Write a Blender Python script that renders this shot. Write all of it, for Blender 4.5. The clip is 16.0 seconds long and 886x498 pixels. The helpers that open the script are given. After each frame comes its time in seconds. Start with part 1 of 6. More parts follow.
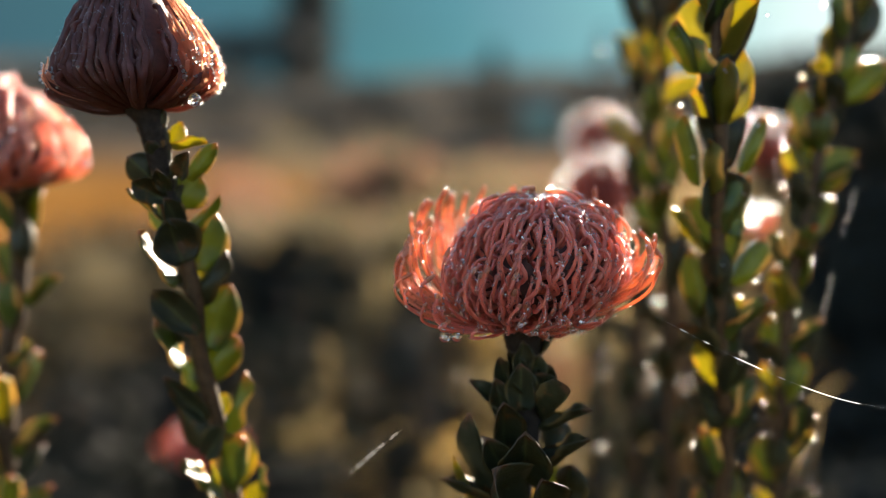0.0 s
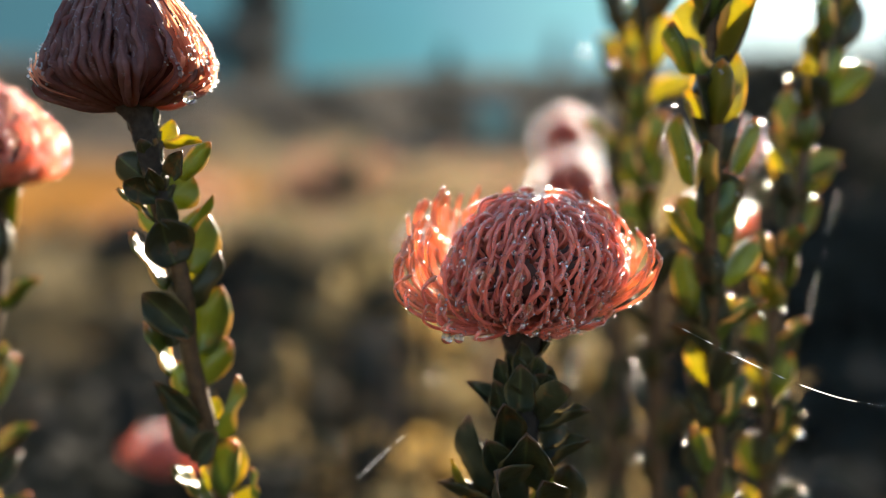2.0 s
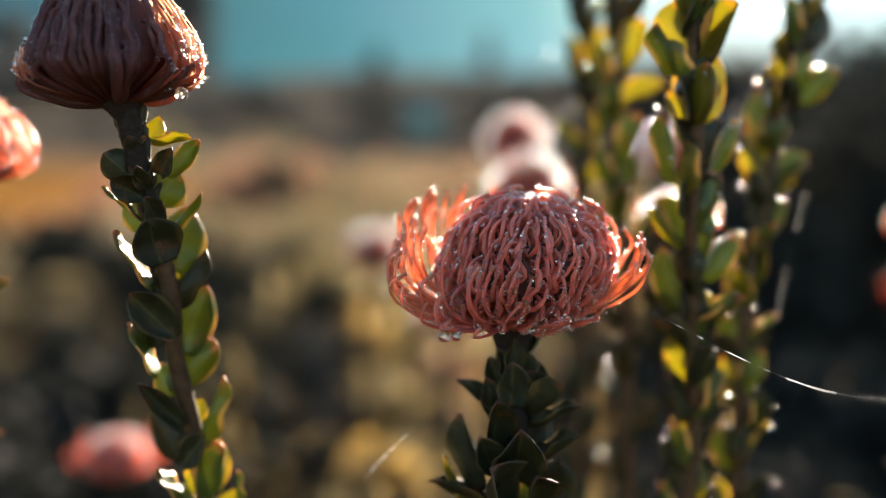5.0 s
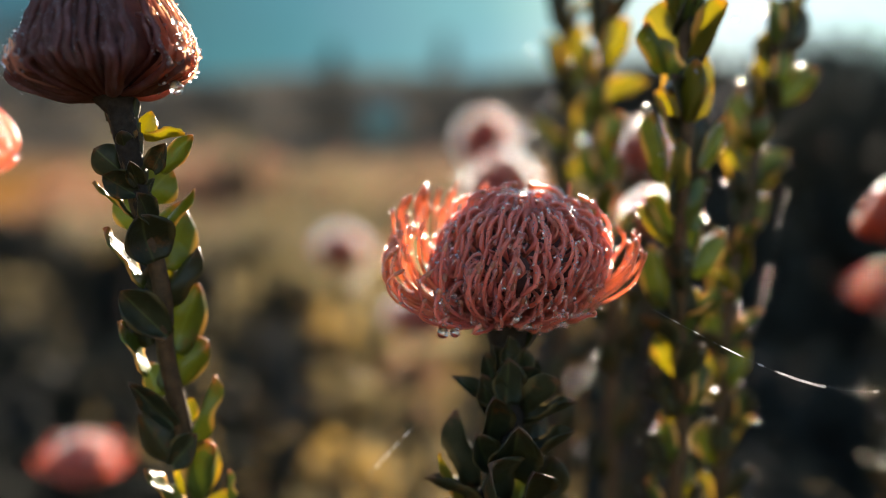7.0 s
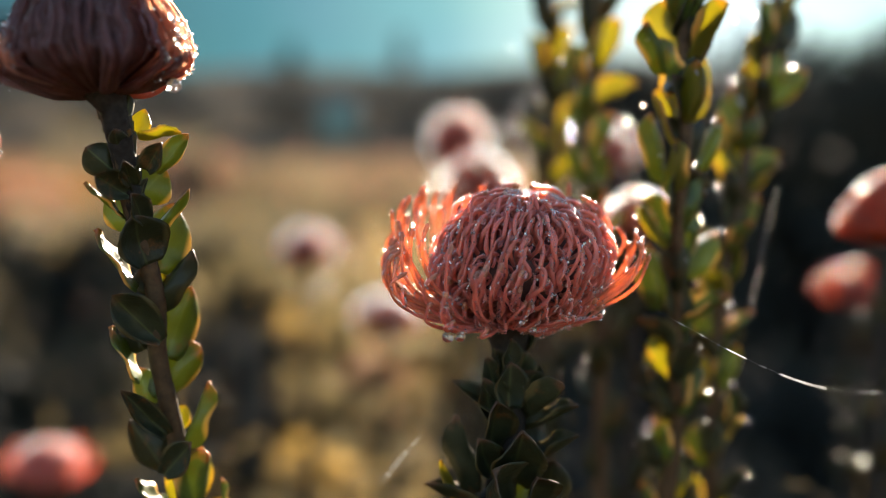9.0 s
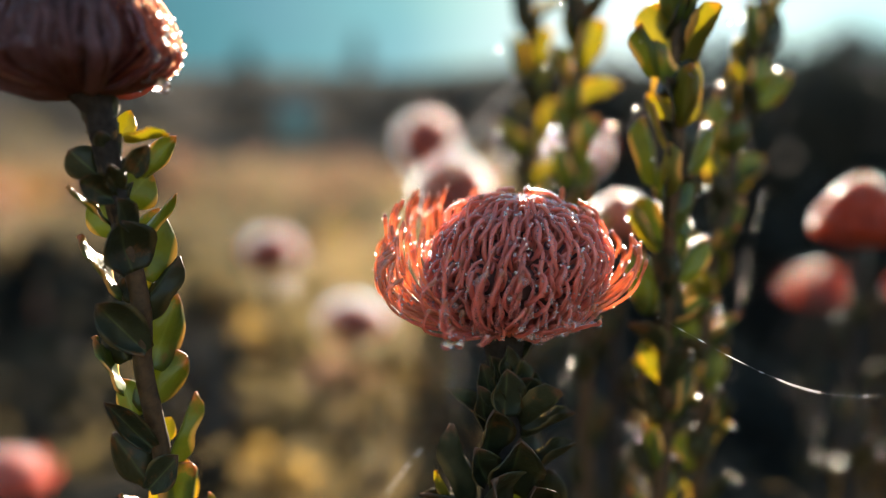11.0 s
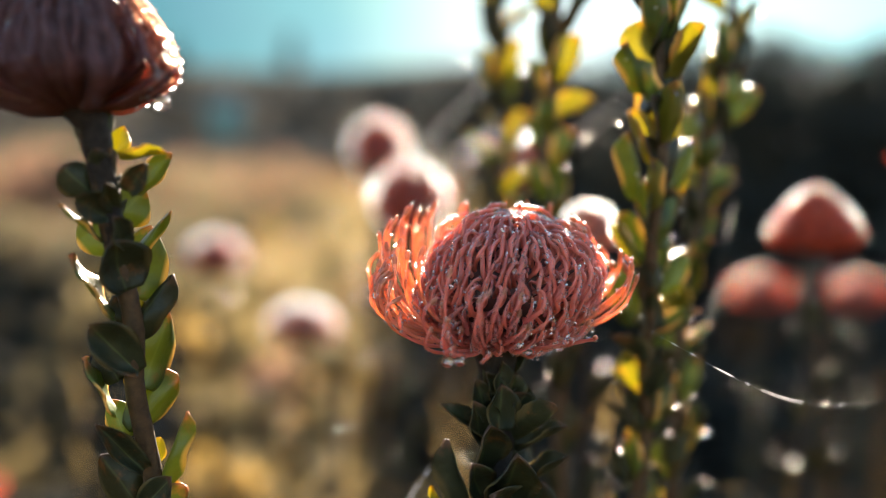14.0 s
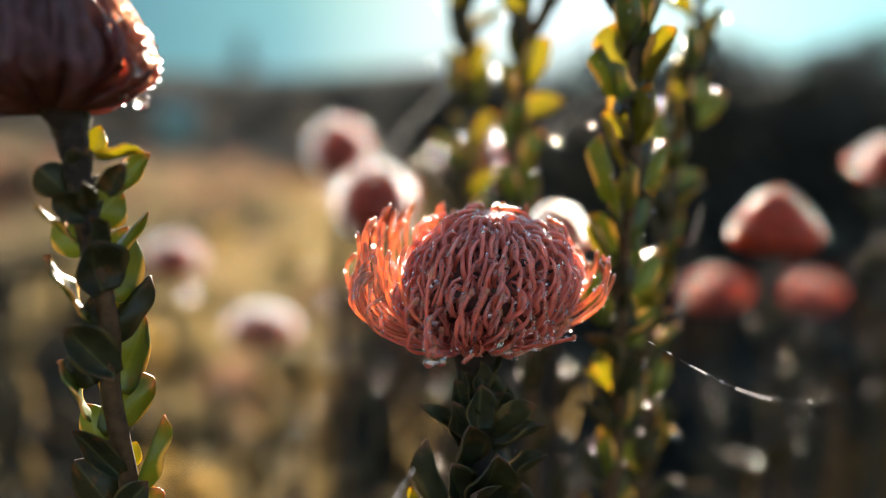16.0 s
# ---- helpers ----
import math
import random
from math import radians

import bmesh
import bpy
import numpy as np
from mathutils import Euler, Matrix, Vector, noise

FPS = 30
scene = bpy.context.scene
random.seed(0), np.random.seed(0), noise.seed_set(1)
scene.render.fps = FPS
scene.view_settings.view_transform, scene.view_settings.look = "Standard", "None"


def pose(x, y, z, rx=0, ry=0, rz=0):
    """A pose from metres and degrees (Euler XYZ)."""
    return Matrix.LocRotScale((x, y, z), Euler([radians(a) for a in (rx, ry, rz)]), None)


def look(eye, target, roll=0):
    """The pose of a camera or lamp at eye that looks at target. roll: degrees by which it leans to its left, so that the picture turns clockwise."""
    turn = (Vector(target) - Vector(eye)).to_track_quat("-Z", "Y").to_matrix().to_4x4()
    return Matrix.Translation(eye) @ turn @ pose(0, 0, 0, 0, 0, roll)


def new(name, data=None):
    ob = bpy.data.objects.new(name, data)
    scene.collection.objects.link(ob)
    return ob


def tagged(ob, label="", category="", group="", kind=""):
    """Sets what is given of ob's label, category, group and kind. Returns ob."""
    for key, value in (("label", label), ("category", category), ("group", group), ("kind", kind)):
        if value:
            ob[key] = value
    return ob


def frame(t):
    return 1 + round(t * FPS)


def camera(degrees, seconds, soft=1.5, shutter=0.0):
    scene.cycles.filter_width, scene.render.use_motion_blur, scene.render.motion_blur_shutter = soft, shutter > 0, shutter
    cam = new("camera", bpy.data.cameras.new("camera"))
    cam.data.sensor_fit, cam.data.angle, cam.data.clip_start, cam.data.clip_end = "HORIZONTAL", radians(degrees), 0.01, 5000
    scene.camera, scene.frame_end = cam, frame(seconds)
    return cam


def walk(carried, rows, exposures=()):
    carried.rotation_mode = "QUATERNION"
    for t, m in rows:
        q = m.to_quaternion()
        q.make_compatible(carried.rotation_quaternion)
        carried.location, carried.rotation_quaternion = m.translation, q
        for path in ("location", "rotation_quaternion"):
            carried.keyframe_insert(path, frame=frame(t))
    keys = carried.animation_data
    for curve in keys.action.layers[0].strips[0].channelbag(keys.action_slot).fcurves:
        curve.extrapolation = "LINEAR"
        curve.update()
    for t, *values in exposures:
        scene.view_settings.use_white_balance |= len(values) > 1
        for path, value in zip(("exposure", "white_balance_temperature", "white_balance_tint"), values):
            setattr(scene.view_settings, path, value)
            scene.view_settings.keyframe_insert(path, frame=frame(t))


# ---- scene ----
cam = camera(51.0, 16.0, soft=0.9)
PATH = [
    (0, (0.02187, 0.01672, 0.97253), (-0.0051, 2.0130, 0.8541), 1.25),
    (0.5, (0.01816, 0.01758, 0.97205), (0.0151, 2.0142, 0.8557), 1.25),
    (1, (0.01390, 0.01848, 0.97117), (0.0380, 2.0152, 0.8593), 1.27),
    (1.5, (0.01003, 0.01897, 0.97126), (0.0604, 2.0152, 0.8599), 1.26),
    (2, (0.00700, 0.01957, 0.97221), (0.0807, 2.0148, 0.8562), 1.29),
    (2.5, (0.00403, 0.01947, 0.97257), (0.1016, 2.0137, 0.8557), 1.31),
    (3, (0.00079, 0.01968, 0.97269), (0.1237, 2.0125, 0.8563), 1.32),
    (3.5, (-0.00275, 0.01986, 0.97220), (0.1456, 2.0111, 0.8589), 1.32),
    (4, (-0.00645, 0.02002, 0.97219), (0.1673, 2.0092, 0.8578), 1.33),
    (6.5, (-0.02215, 0.02182, 0.96893), (0.2685, 1.9978, 0.8639), 1.36),
    (7, (-0.02529, 0.02258, 0.96932), (0.2871, 1.9951, 0.8622), 1.38),
    (7.5, (-0.02895, 0.02359, 0.96934), (0.3066, 1.9924, 0.8634), 1.37),
    (8, (-0.03299, 0.02573, 0.97050), (0.3276, 1.9898, 0.8595), 1.42),
    (8.5, (-0.03592, 0.02798, 0.97035), (0.3448, 1.9883, 0.8605), 1.42),
    (9, (-0.03840, 0.03068, 0.96991), (0.3643, 1.9867, 0.8613), 1.46),
    (11.5, (-0.05100, 0.04080, 0.97097), (0.4613, 1.9714, 0.8693), 1.43),
    (12, (-0.05340, 0.04120, 0.97167), (0.4789, 1.9665, 0.8716), 1.48),
    (12.5, (-0.05586, 0.04080, 0.97197), (0.4950, 1.9610, 0.8756), 1.50),
    (13, (-0.05961, 0.04168, 0.97302), (0.5164, 1.9545, 0.8762), 1.44),
    (13.5, (-0.06349, 0.04321, 0.97410), (0.5379, 1.9481, 0.8757), 1.41),
    (14, (-0.06786, 0.04470, 0.97518), (0.5627, 1.9401, 0.8759), 1.46),
    (14.5, (-0.07097, 0.04536, 0.97549), (0.5826, 1.9330, 0.8772), 1.46),
    (15, (-0.07281, 0.04574, 0.97512), (0.6025, 1.9259, 0.8797), 1.46),
    (15.5, (-0.07404, 0.04603, 0.97419), (0.6229, 1.9185, 0.8843), 1.40),
    (16, (-0.07543, 0.04689, 0.97407), (0.6479, 1.9094, 0.8851), 1.42),
]
walk(cam, [(t, look(eye, target, roll)) for t, eye, target, roll in PATH], [(0, 2.90), (1, 3.18), (2, 3.30), (3.5, 3.33), (4.2, 3.20), (6.5, 2.88), (7.5, 2.89), (8.5, 3.05), (9.2, 3.00), (11.5, 3.03), (12.5, 3.18), (14, 3.32), (14.5, 3.32), (16, 3.02)])

# lens opening: wide, focused on the near flower
cam.data.dof.use_dof = True
cam.data.dof.focus_distance = 0.284
cam.data.dof.aperture_fstop = 2.8

# ---- world and sun ----
SUN_AZ, SUN_EL = 23.0, 18.5
world = bpy.data.worlds.new("sky_world")
scene.world = world
world.use_nodes = True
wn, wl = world.node_tree.nodes, world.node_tree.links
wn.clear()
sky = wn.new("ShaderNodeTexSky")
sky.sky_type = "NISHITA"
sky.sun_disc = False
sky.sun_elevation = radians(SUN_EL)
sky.sun_rotation = radians(SUN_AZ)
sky.air_density, sky.dust_density, sky.ozone_density = 1.0, 0.6, 2.0
tint = wn.new("ShaderNodeMix")
tint.data_type, tint.blend_type = "RGBA", "MULTIPLY"
tint.inputs[0].default_value = 1.0
tint.inputs[7].default_value = (1.0, 0.96, 0.88, 1)
back = wn.new("ShaderNodeBackground")
back.inputs[1].default_value = 0.07
wout = wn.new("ShaderNodeOutputWorld")
wl.new(sky.outputs[0], tint.inputs[6])
wl.new(tint.outputs[2], back.inputs[0])
wl.new(back.outputs[0], wout.inputs[0])

sun = new("sun", bpy.data.lights.new("sun", "SUN"))
sun.data.energy, sun.data.angle, sun.data.color = 5.0, radians(0.8), (1.0, 0.84, 0.66)
az, el = radians(SUN_AZ), radians(SUN_EL)
SUN_DIR = Vector((math.sin(az) * math.cos(el), math.cos(az) * math.cos(el), math.sin(el)))
sun.matrix_world = look(SUN_DIR * 50, (0, 0, 0))

rng = random.Random(7)


# ---- materials ----
def node_mat(name):
    m = bpy.data.materials.new(name)
    m.use_nodes = True
    m.node_tree.nodes.clear()
    return m, m.node_tree.nodes, m.node_tree.links


def ramp(nodes, stops):
    r = nodes.new("ShaderNodeValToRGB")
    e = r.color_ramp.elements
    e[0].position, e[0].color = stops[0][0], (*stops[0][1], 1)
    e[1].position, e[1].color = stops[-1][0], (*stops[-1][1], 1)
    for p, c in stops[1:-1]:
        x = e.new(p)
        x.color = (*c, 1)
    return r


def blend(nodes, links, kind, fac, a, b):
    n = nodes.new("ShaderNodeMix")
    n.data_type, n.blend_type = "RGBA", kind
    for slot, v in ((0, fac), (6, a), (7, b)):
        if isinstance(v, (int, float)):
            n.inputs[slot].default_value = v
        elif isinstance(v, tuple):
            n.inputs[slot].default_value = (*v, 1)
        else:
            links.new(v, n.inputs[slot])
    return n.outputs[2]


def noise_node(nodes, links, coord, scale, detail=4.0, rough=0.55):
    n = nodes.new("ShaderNodeTexNoise")
    n.inputs["Scale"].default_value, n.inputs["Detail"].default_value, n.inputs["Roughness"].default_value = scale, detail, rough
    links.new(coord, n.inputs["Vector"])
    return n


def living(name, stops, through_col, share, rough=0.35, scale=300.0, bump=0.3, bump_scale=900.0, bump_dist=0.0004, spec=0.5, vary=0.25, coat=0.0, sheen=0.0, flesh=0.0):
    """Plant tissue: mottled colour, fine relief, light that passes through thin parts."""
    m, n, l = node_mat(name)
    geo = n.new("ShaderNodeNewGeometry")
    info = n.new("ShaderNodeObjectInfo")
    no = noise_node(n, l, geo.outputs["Position"], scale)
    rp = ramp(n, stops)
    l.new(no.outputs[0], rp.inputs[0])
    hsv = n.new("ShaderNodeHueSaturation")
    mr = n.new("ShaderNodeMapRange")
    l.new(info.outputs["Random"], mr.inputs[0])
    mr.inputs[3].default_value, mr.inputs[4].default_value = 1 - vary, 1 + vary
    l.new(mr.outputs[0], hsv.inputs["Value"])
    l.new(rp.outputs[0], hsv.inputs["Color"])
    fine = noise_node(n, l, geo.outputs["Position"], bump_scale, 3)
    bp = n.new("ShaderNodeBump")
    bp.inputs["Strength"].default_value, bp.inputs["Distance"].default_value = bump, bump_dist
    l.new(fine.outputs[0], bp.inputs["Height"])
    pr = n.new("ShaderNodeBsdfPrincipled")
    pr.inputs["Roughness"].default_value = rough
    pr.inputs["Specular IOR Level"].default_value = spec
    pr.inputs["Coat Weight"].default_value = coat
    pr.inputs["Subsurface Weight"].default_value = flesh
    pr.inputs["Subsurface Radius"].default_value = (1.0, 0.4, 0.25)
    pr.inputs["Subsurface Scale"].default_value = 0.002
    pr.inputs["Sheen Weight"].default_value = sheen
    pr.inputs["Sheen Roughness"].default_value = 0.35
    pr.inputs["Coat Roughness"].default_value = 0.1
    l.new(hsv.outputs[0], pr.inputs["Base Color"])
    l.new(bp.outputs[0], pr.inputs["Normal"])
    tr = n.new("ShaderNodeBsdfTranslucent")
    l.new(blend(n, l, "MIX", 0.75, hsv.outputs[0], through_col), tr.inputs["Color"])
    mx = n.new("ShaderNodeMixShader")
    mx.inputs[0].default_value = share
    l.new(pr.outputs[0], mx.inputs[1])
    l.new(tr.outputs[0], mx.inputs[2])
    out = n.new("ShaderNodeOutputMaterial")
    l.new(mx.outputs[0], out.inputs[0])
    return m


def leaf_mat(name, dark, light, through_col, share, rough=0.36, spec=0.3, margin=(0.62, 0.32, 0.085), end=(0.42, 0.10, 0.03)):
    """Leathery leaf: pale midrib and veins, yellow-orange margin with rim light painted in, red tip, brown blotches."""
    m, n, l = node_mat(name)
    tc = n.new("ShaderNodeTexCoord")
    geo = n.new("ShaderNodeNewGeometry")
    info = n.new("ShaderNodeObjectInfo")
    sep = n.new("ShaderNodeSeparateXYZ")
    l.new(tc.outputs["Generated"], sep.inputs[0])
    no = noise_node(n, l, geo.outputs["Position"], 160.0)
    rp = ramp(n, [(0.3, dark), (0.7, light)])
    l.new(no.outputs[0], rp.inputs[0])
    # margin: distance from the midrib; its bright colour also holds the sun's rim light
    mid = n.new("ShaderNodeMath"); mid.operation = "SUBTRACT"; mid.inputs[1].default_value = 0.5
    l.new(sep.outputs[0], mid.inputs[0])
    ab = n.new("ShaderNodeMath"); ab.operation = "ABSOLUTE"
    l.new(mid.outputs[0], ab.inputs[0])
    edge = n.new("ShaderNodeMapRange")
    edge.inputs[1].default_value, edge.inputs[2].default_value = 0.37, 0.45
    l.new(ab.outputs[0], edge.inputs[0])
    c1 = blend(n, l, "MIX", edge.outputs[0], rp.outputs[0], margin)
    rib = n.new("ShaderNodeMapRange")
    rib.inputs[1].default_value, rib.inputs[2].default_value = 0.035, 0.01
    rib.inputs[4].default_value = 0.12
    l.new(ab.outputs[0], rib.inputs[0])
    c2 = blend(n, l, "MIX", rib.outputs[0], c1, (0.22, 0.26, 0.08))
    tip = n.new("ShaderNodeMapRange")
    tip.inputs[1].default_value, tip.inputs[2].default_value = 0.86, 1.02
    tn = noise_node(n, l, geo.outputs["Position"], 320.0, 3)
    ta = n.new("ShaderNodeMath"); ta.operation = "MULTIPLY_ADD"; ta.inputs[1].default_value = 0.45
    tb = n.new("ShaderNodeMath"); tb.operation = "SUBTRACT"; tb.inputs[1].default_value = 0.2
    l.new(tn.outputs[0], ta.inputs[0]); l.new(sep.outputs[1], ta.inputs[2]); l.new(ta.outputs[0], tb.inputs[0])
    l.new(tb.outputs[0], tip.inputs[0])
    c3 = blend(n, l, "MIX", tip.outputs[0], c2, end)
    spot = noise_node(n, l, geo.outputs["Position"], 95.0, 5, 0.7)
    sr = n.new("ShaderNodeMapRange")
    sr.inputs[1].default_value, sr.inputs[2].default_value = 0.57, 0.66
    sr.inputs[4].default_value = 0.75
    l.new(spot.outputs[0], sr.inputs[0])
    c4 = blend(n, l, "MIX", sr.outputs[0], c3, (0.11, 0.045, 0.014))
    hsv = n.new("ShaderNodeHueSaturation")
    mr = n.new("ShaderNodeMapRange")
    l.new(info.outputs["Random"], mr.inputs[0])
    mr.inputs[3].default_value, mr.inputs[4].default_value = 0.75, 1.25
    l.new(mr.outputs[0], hsv.inputs["Value"])
    l.new(c4, hsv.inputs["Color"])
    fine = noise_node(n, l, geo.outputs["Position"], 700.0, 4)
    bp = n.new("ShaderNodeBump")
    bp.inputs["Strength"].default_value, bp.inputs["Distance"].default_value = 0.5, 0.0007
    wr = noise_node(n, l, geo.outputs["Position"], 240.0, 3)
    l.new(blend(n, l, "ADD", 0.5, wr.outputs[0], fine.outputs[0]), bp.inputs["Height"])
    pr = n.new("ShaderNodeBsdfPrincipled")
    pr.inputs["Roughness"].default_value = rough
    pr.inputs["Specular IOR Level"].default_value = spec
    l.new(hsv.outputs[0], pr.inputs["Base Color"])
    l.new(bp.outputs[0], pr.inputs["Normal"])
    tr = n.new("ShaderNodeBsdfTranslucent")
    l.new(blend(n, l, "MIX", 0.6, hsv.outputs[0], through_col), tr.inputs["Color"])
    mx = n.new("ShaderNodeMixShader")
    mx.inputs[0].default_value = share
    l.new(pr.outputs[0], mx.inputs[1])
    l.new(tr.outputs[0], mx.inputs[2])
    out = n.new("ShaderNodeOutputMaterial")
    l.new(mx.outputs[0], out.inputs[0])
    return m


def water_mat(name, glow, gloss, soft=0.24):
    """Water beads: clear glass; rough refraction and gloss put in a glint of focused and mirrored sunlight."""
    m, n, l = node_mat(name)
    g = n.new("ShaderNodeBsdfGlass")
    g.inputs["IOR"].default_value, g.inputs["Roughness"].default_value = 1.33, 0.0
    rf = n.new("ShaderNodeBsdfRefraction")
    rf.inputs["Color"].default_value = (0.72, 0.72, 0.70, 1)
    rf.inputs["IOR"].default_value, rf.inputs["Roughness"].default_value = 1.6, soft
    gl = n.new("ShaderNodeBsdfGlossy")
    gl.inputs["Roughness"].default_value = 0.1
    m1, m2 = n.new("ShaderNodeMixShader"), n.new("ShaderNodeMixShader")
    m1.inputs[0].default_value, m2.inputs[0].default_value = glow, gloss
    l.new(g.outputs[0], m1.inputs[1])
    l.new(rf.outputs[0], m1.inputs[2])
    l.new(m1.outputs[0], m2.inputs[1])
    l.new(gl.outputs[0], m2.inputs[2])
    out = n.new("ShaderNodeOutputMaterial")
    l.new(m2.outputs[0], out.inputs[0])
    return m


def plain_mat(name, stops, scale, rough=0.8, bump=0.4, bump_dist=0.02):
    m, n, l = node_mat(name)
    geo = n.new("ShaderNodeNewGeometry")
    a = noise_node(n, l, geo.outputs["Position"], scale, 8, 0.65)
    b = noise_node(n, l, geo.outputs["Position"], scale * 14, 4)
    s = n.new("ShaderNodeMath"); s.operation = "MULTIPLY_ADD"
    s.inputs[1].default_value, s.inputs[2].default_value = 0.4, -0.2
    l.new(b.outputs[0], s.inputs[0])
    t = n.new("ShaderNodeMath"); t.operation = "ADD"
    l.new(s.outputs[0], t.inputs[0]); l.new(a.outputs[0], t.inputs[1])
    rp = ramp(n, stops)
    l.new(t.outputs[0], rp.inputs[0])
    bp = n.new("ShaderNodeBump")
    bp.inputs["Strength"].default_value, bp.inputs["Distance"].default_value = bump, bump_dist
    l.new(b.outputs[0], bp.inputs["Height"])
    pr = n.new("ShaderNodeBsdfPrincipled")
    pr.inputs["Roughness"].default_value = rough
    l.new(rp.outputs[0], pr.inputs["Base Color"])
    l.new(bp.outputs[0], pr.inputs["Normal"])
    out = n.new("ShaderNodeOutputMaterial")
    l.new(pr.outputs[0], out.inputs[0])
    return m


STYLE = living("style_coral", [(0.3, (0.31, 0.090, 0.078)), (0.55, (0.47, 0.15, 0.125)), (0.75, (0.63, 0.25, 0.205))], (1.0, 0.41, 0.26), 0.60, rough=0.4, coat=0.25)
# orange copy with the opened styles' backlit glow put into its colour
STYLE_OPEN_LIT = living("style_orange_lit", [(0.3, (0.40, 0.12, 0.07)), (0.55, (0.55, 0.19, 0.12)), (0.75, (0.72, 0.30, 0.19))], (1.0, 0.44, 0.20), 0.52, rough=0.3, coat=0.4)
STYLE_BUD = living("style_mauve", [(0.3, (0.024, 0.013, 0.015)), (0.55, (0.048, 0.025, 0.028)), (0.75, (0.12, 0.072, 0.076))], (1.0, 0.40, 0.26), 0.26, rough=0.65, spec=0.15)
STYLE_DEEP = living("style_deep_red", [(0.3, (0.26, 0.035, 0.022)), (0.7, (0.46, 0.09, 0.05))], (1.0, 0.34, 0.12), 0.45, rough=0.6, spec=0.12)
STYLE_PALE = living("style_salmon", [(0.3, (0.46, 0.14, 0.10)), (0.7, (0.64, 0.26, 0.19))], (0.95, 0.46, 0.29), 0.54, rough=0.35, sheen=0.3)
PRESENTER = living("pollen_presenter", [(0.3, (0.20, 0.07, 0.04)), (0.7, (0.42, 0.16, 0.08))], (0.8, 0.3, 0.08), 0.35, rough=0.35)
CORE = living("flower_core", [(0.3, (0.025, 0.008, 0.008)), (0.7, (0.07, 0.018, 0.016))], (0.5, 0.08, 0.04), 0.1, rough=0.7, scale=500)
PERIANTH = living("perianth", [(0.3, (0.20, 0.05, 0.05)), (0.7, (0.42, 0.12, 0.11))], (0.8, 0.2, 0.1), 0.35, rough=0.5)
PETAL = living("thin_perianth", [(0.3, (0.30, 0.085, 0.055)), (0.7, (0.48, 0.18, 0.12))], (1.0, 0.50, 0.29), 0.74, rough=0.5, scale=700)
WOOL_GREY = living("downy_hair", [(0.3, (0.50, 0.48, 0.46)), (0.7, (0.66, 0.64, 0.62))], (0.80, 0.86, 0.92), 0.62, rough=0.8, scale=900)
WOOL = living("woolly_perianth", [(0.3, (0.30, 0.07, 0.06)), (0.7, (0.48, 0.15, 0.12))], (1.0, 0.66, 0.46), 0.58, rough=0.8, scale=900)
# leaf copies: shade put into the dark one, backlight into the yellow one
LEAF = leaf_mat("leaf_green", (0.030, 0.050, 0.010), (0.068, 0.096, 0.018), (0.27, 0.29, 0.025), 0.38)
LEAF_DARK_SHADED = leaf_mat("leaf_dark_shaded", (0.009, 0.012, 0.007), (0.024, 0.028, 0.014), (0.14, 0.13, 0.015), 0.16, 0.45, 0.16, (0.060, 0.048, 0.020), (0.07, 0.035, 0.02))
LEAF_BACKLIT = leaf_mat("leaf_backlit_yellow", (0.060, 0.064, 0.012), (0.13, 0.118, 0.024), (0.58, 0.52, 0.05), 0.60)
BARK = living("stem_skin", [(0.3, (0.022, 0.014, 0.008)), (0.7, (0.065, 0.038, 0.017))], (0.4, 0.25, 0.08), 0.06, rough=0.6, scale=400, bump=0.5, spec=0.2)
BARK_DARK = living("stem_scaly", [(0.3, (0.006, 0.0055, 0.005)), (0.7, (0.026, 0.021, 0.018))], (0.2, 0.1, 0.05), 0.05, rough=0.75, scale=500, bump=0.6, spec=0.12)
WATER = water_mat("water", 0.4, 0.12)
# lit copies of WATER, with more of the sun's glint put into the mix
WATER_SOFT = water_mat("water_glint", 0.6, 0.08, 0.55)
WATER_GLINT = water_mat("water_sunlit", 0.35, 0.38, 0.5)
WATER_CLEAR = water_mat("water_clear", 0.12, 0.05)
SILK = living("spider_silk", [(0.3, (0.8, 0.8, 0.8)), (0.7, (0.92, 0.92, 0.92))], (0.95, 0.95, 0.95), 0.7, rough=0.2, bump=0)


# ---- mesh helpers ----
def mesh_of(name, verts, faces, mats=(), smooth=True, slots=None):
    me = bpy.data.meshes.new(name)
    me.from_pydata([tuple(v) for v in verts], [], faces)
    for m in mats:
        me.materials.append(m)
    if slots is not None:
        me.polygons.foreach_set("material_index", slots)
    if smooth:
        me.polygons.foreach_set("use_smooth", [True] * len(me.polygons))
    me.update()
    return me


def put(name, me, parent=None, m=None, label=""):
    ob = new(name, me)
    if parent is not None:
        ob.parent = parent
    if m is not None:
        ob.matrix_basis = m
    if label:
        ob["label"] = label
    return ob


def spline(points, n):
    """Catmull-Rom curve through points, n samples."""
    p = [Vector(q) for q in points]
    p = [2 * p[0] - p[1]] + p + [2 * p[-1] - p[-2]]
    out, segs = [], len(p) - 3
    for i in range(n):
        u = i / (n - 1) * segs
        k = min(int(u), segs - 1)
        t = u - k
        a, b, c, d = p[k:k + 4]
        out.append(0.5 * ((2 * b) + (c - a) * t + (2 * a - 5 * b + 4 * c - d) * t * t + (3 * b - a - 3 * c + d) * t ** 3))
    return out


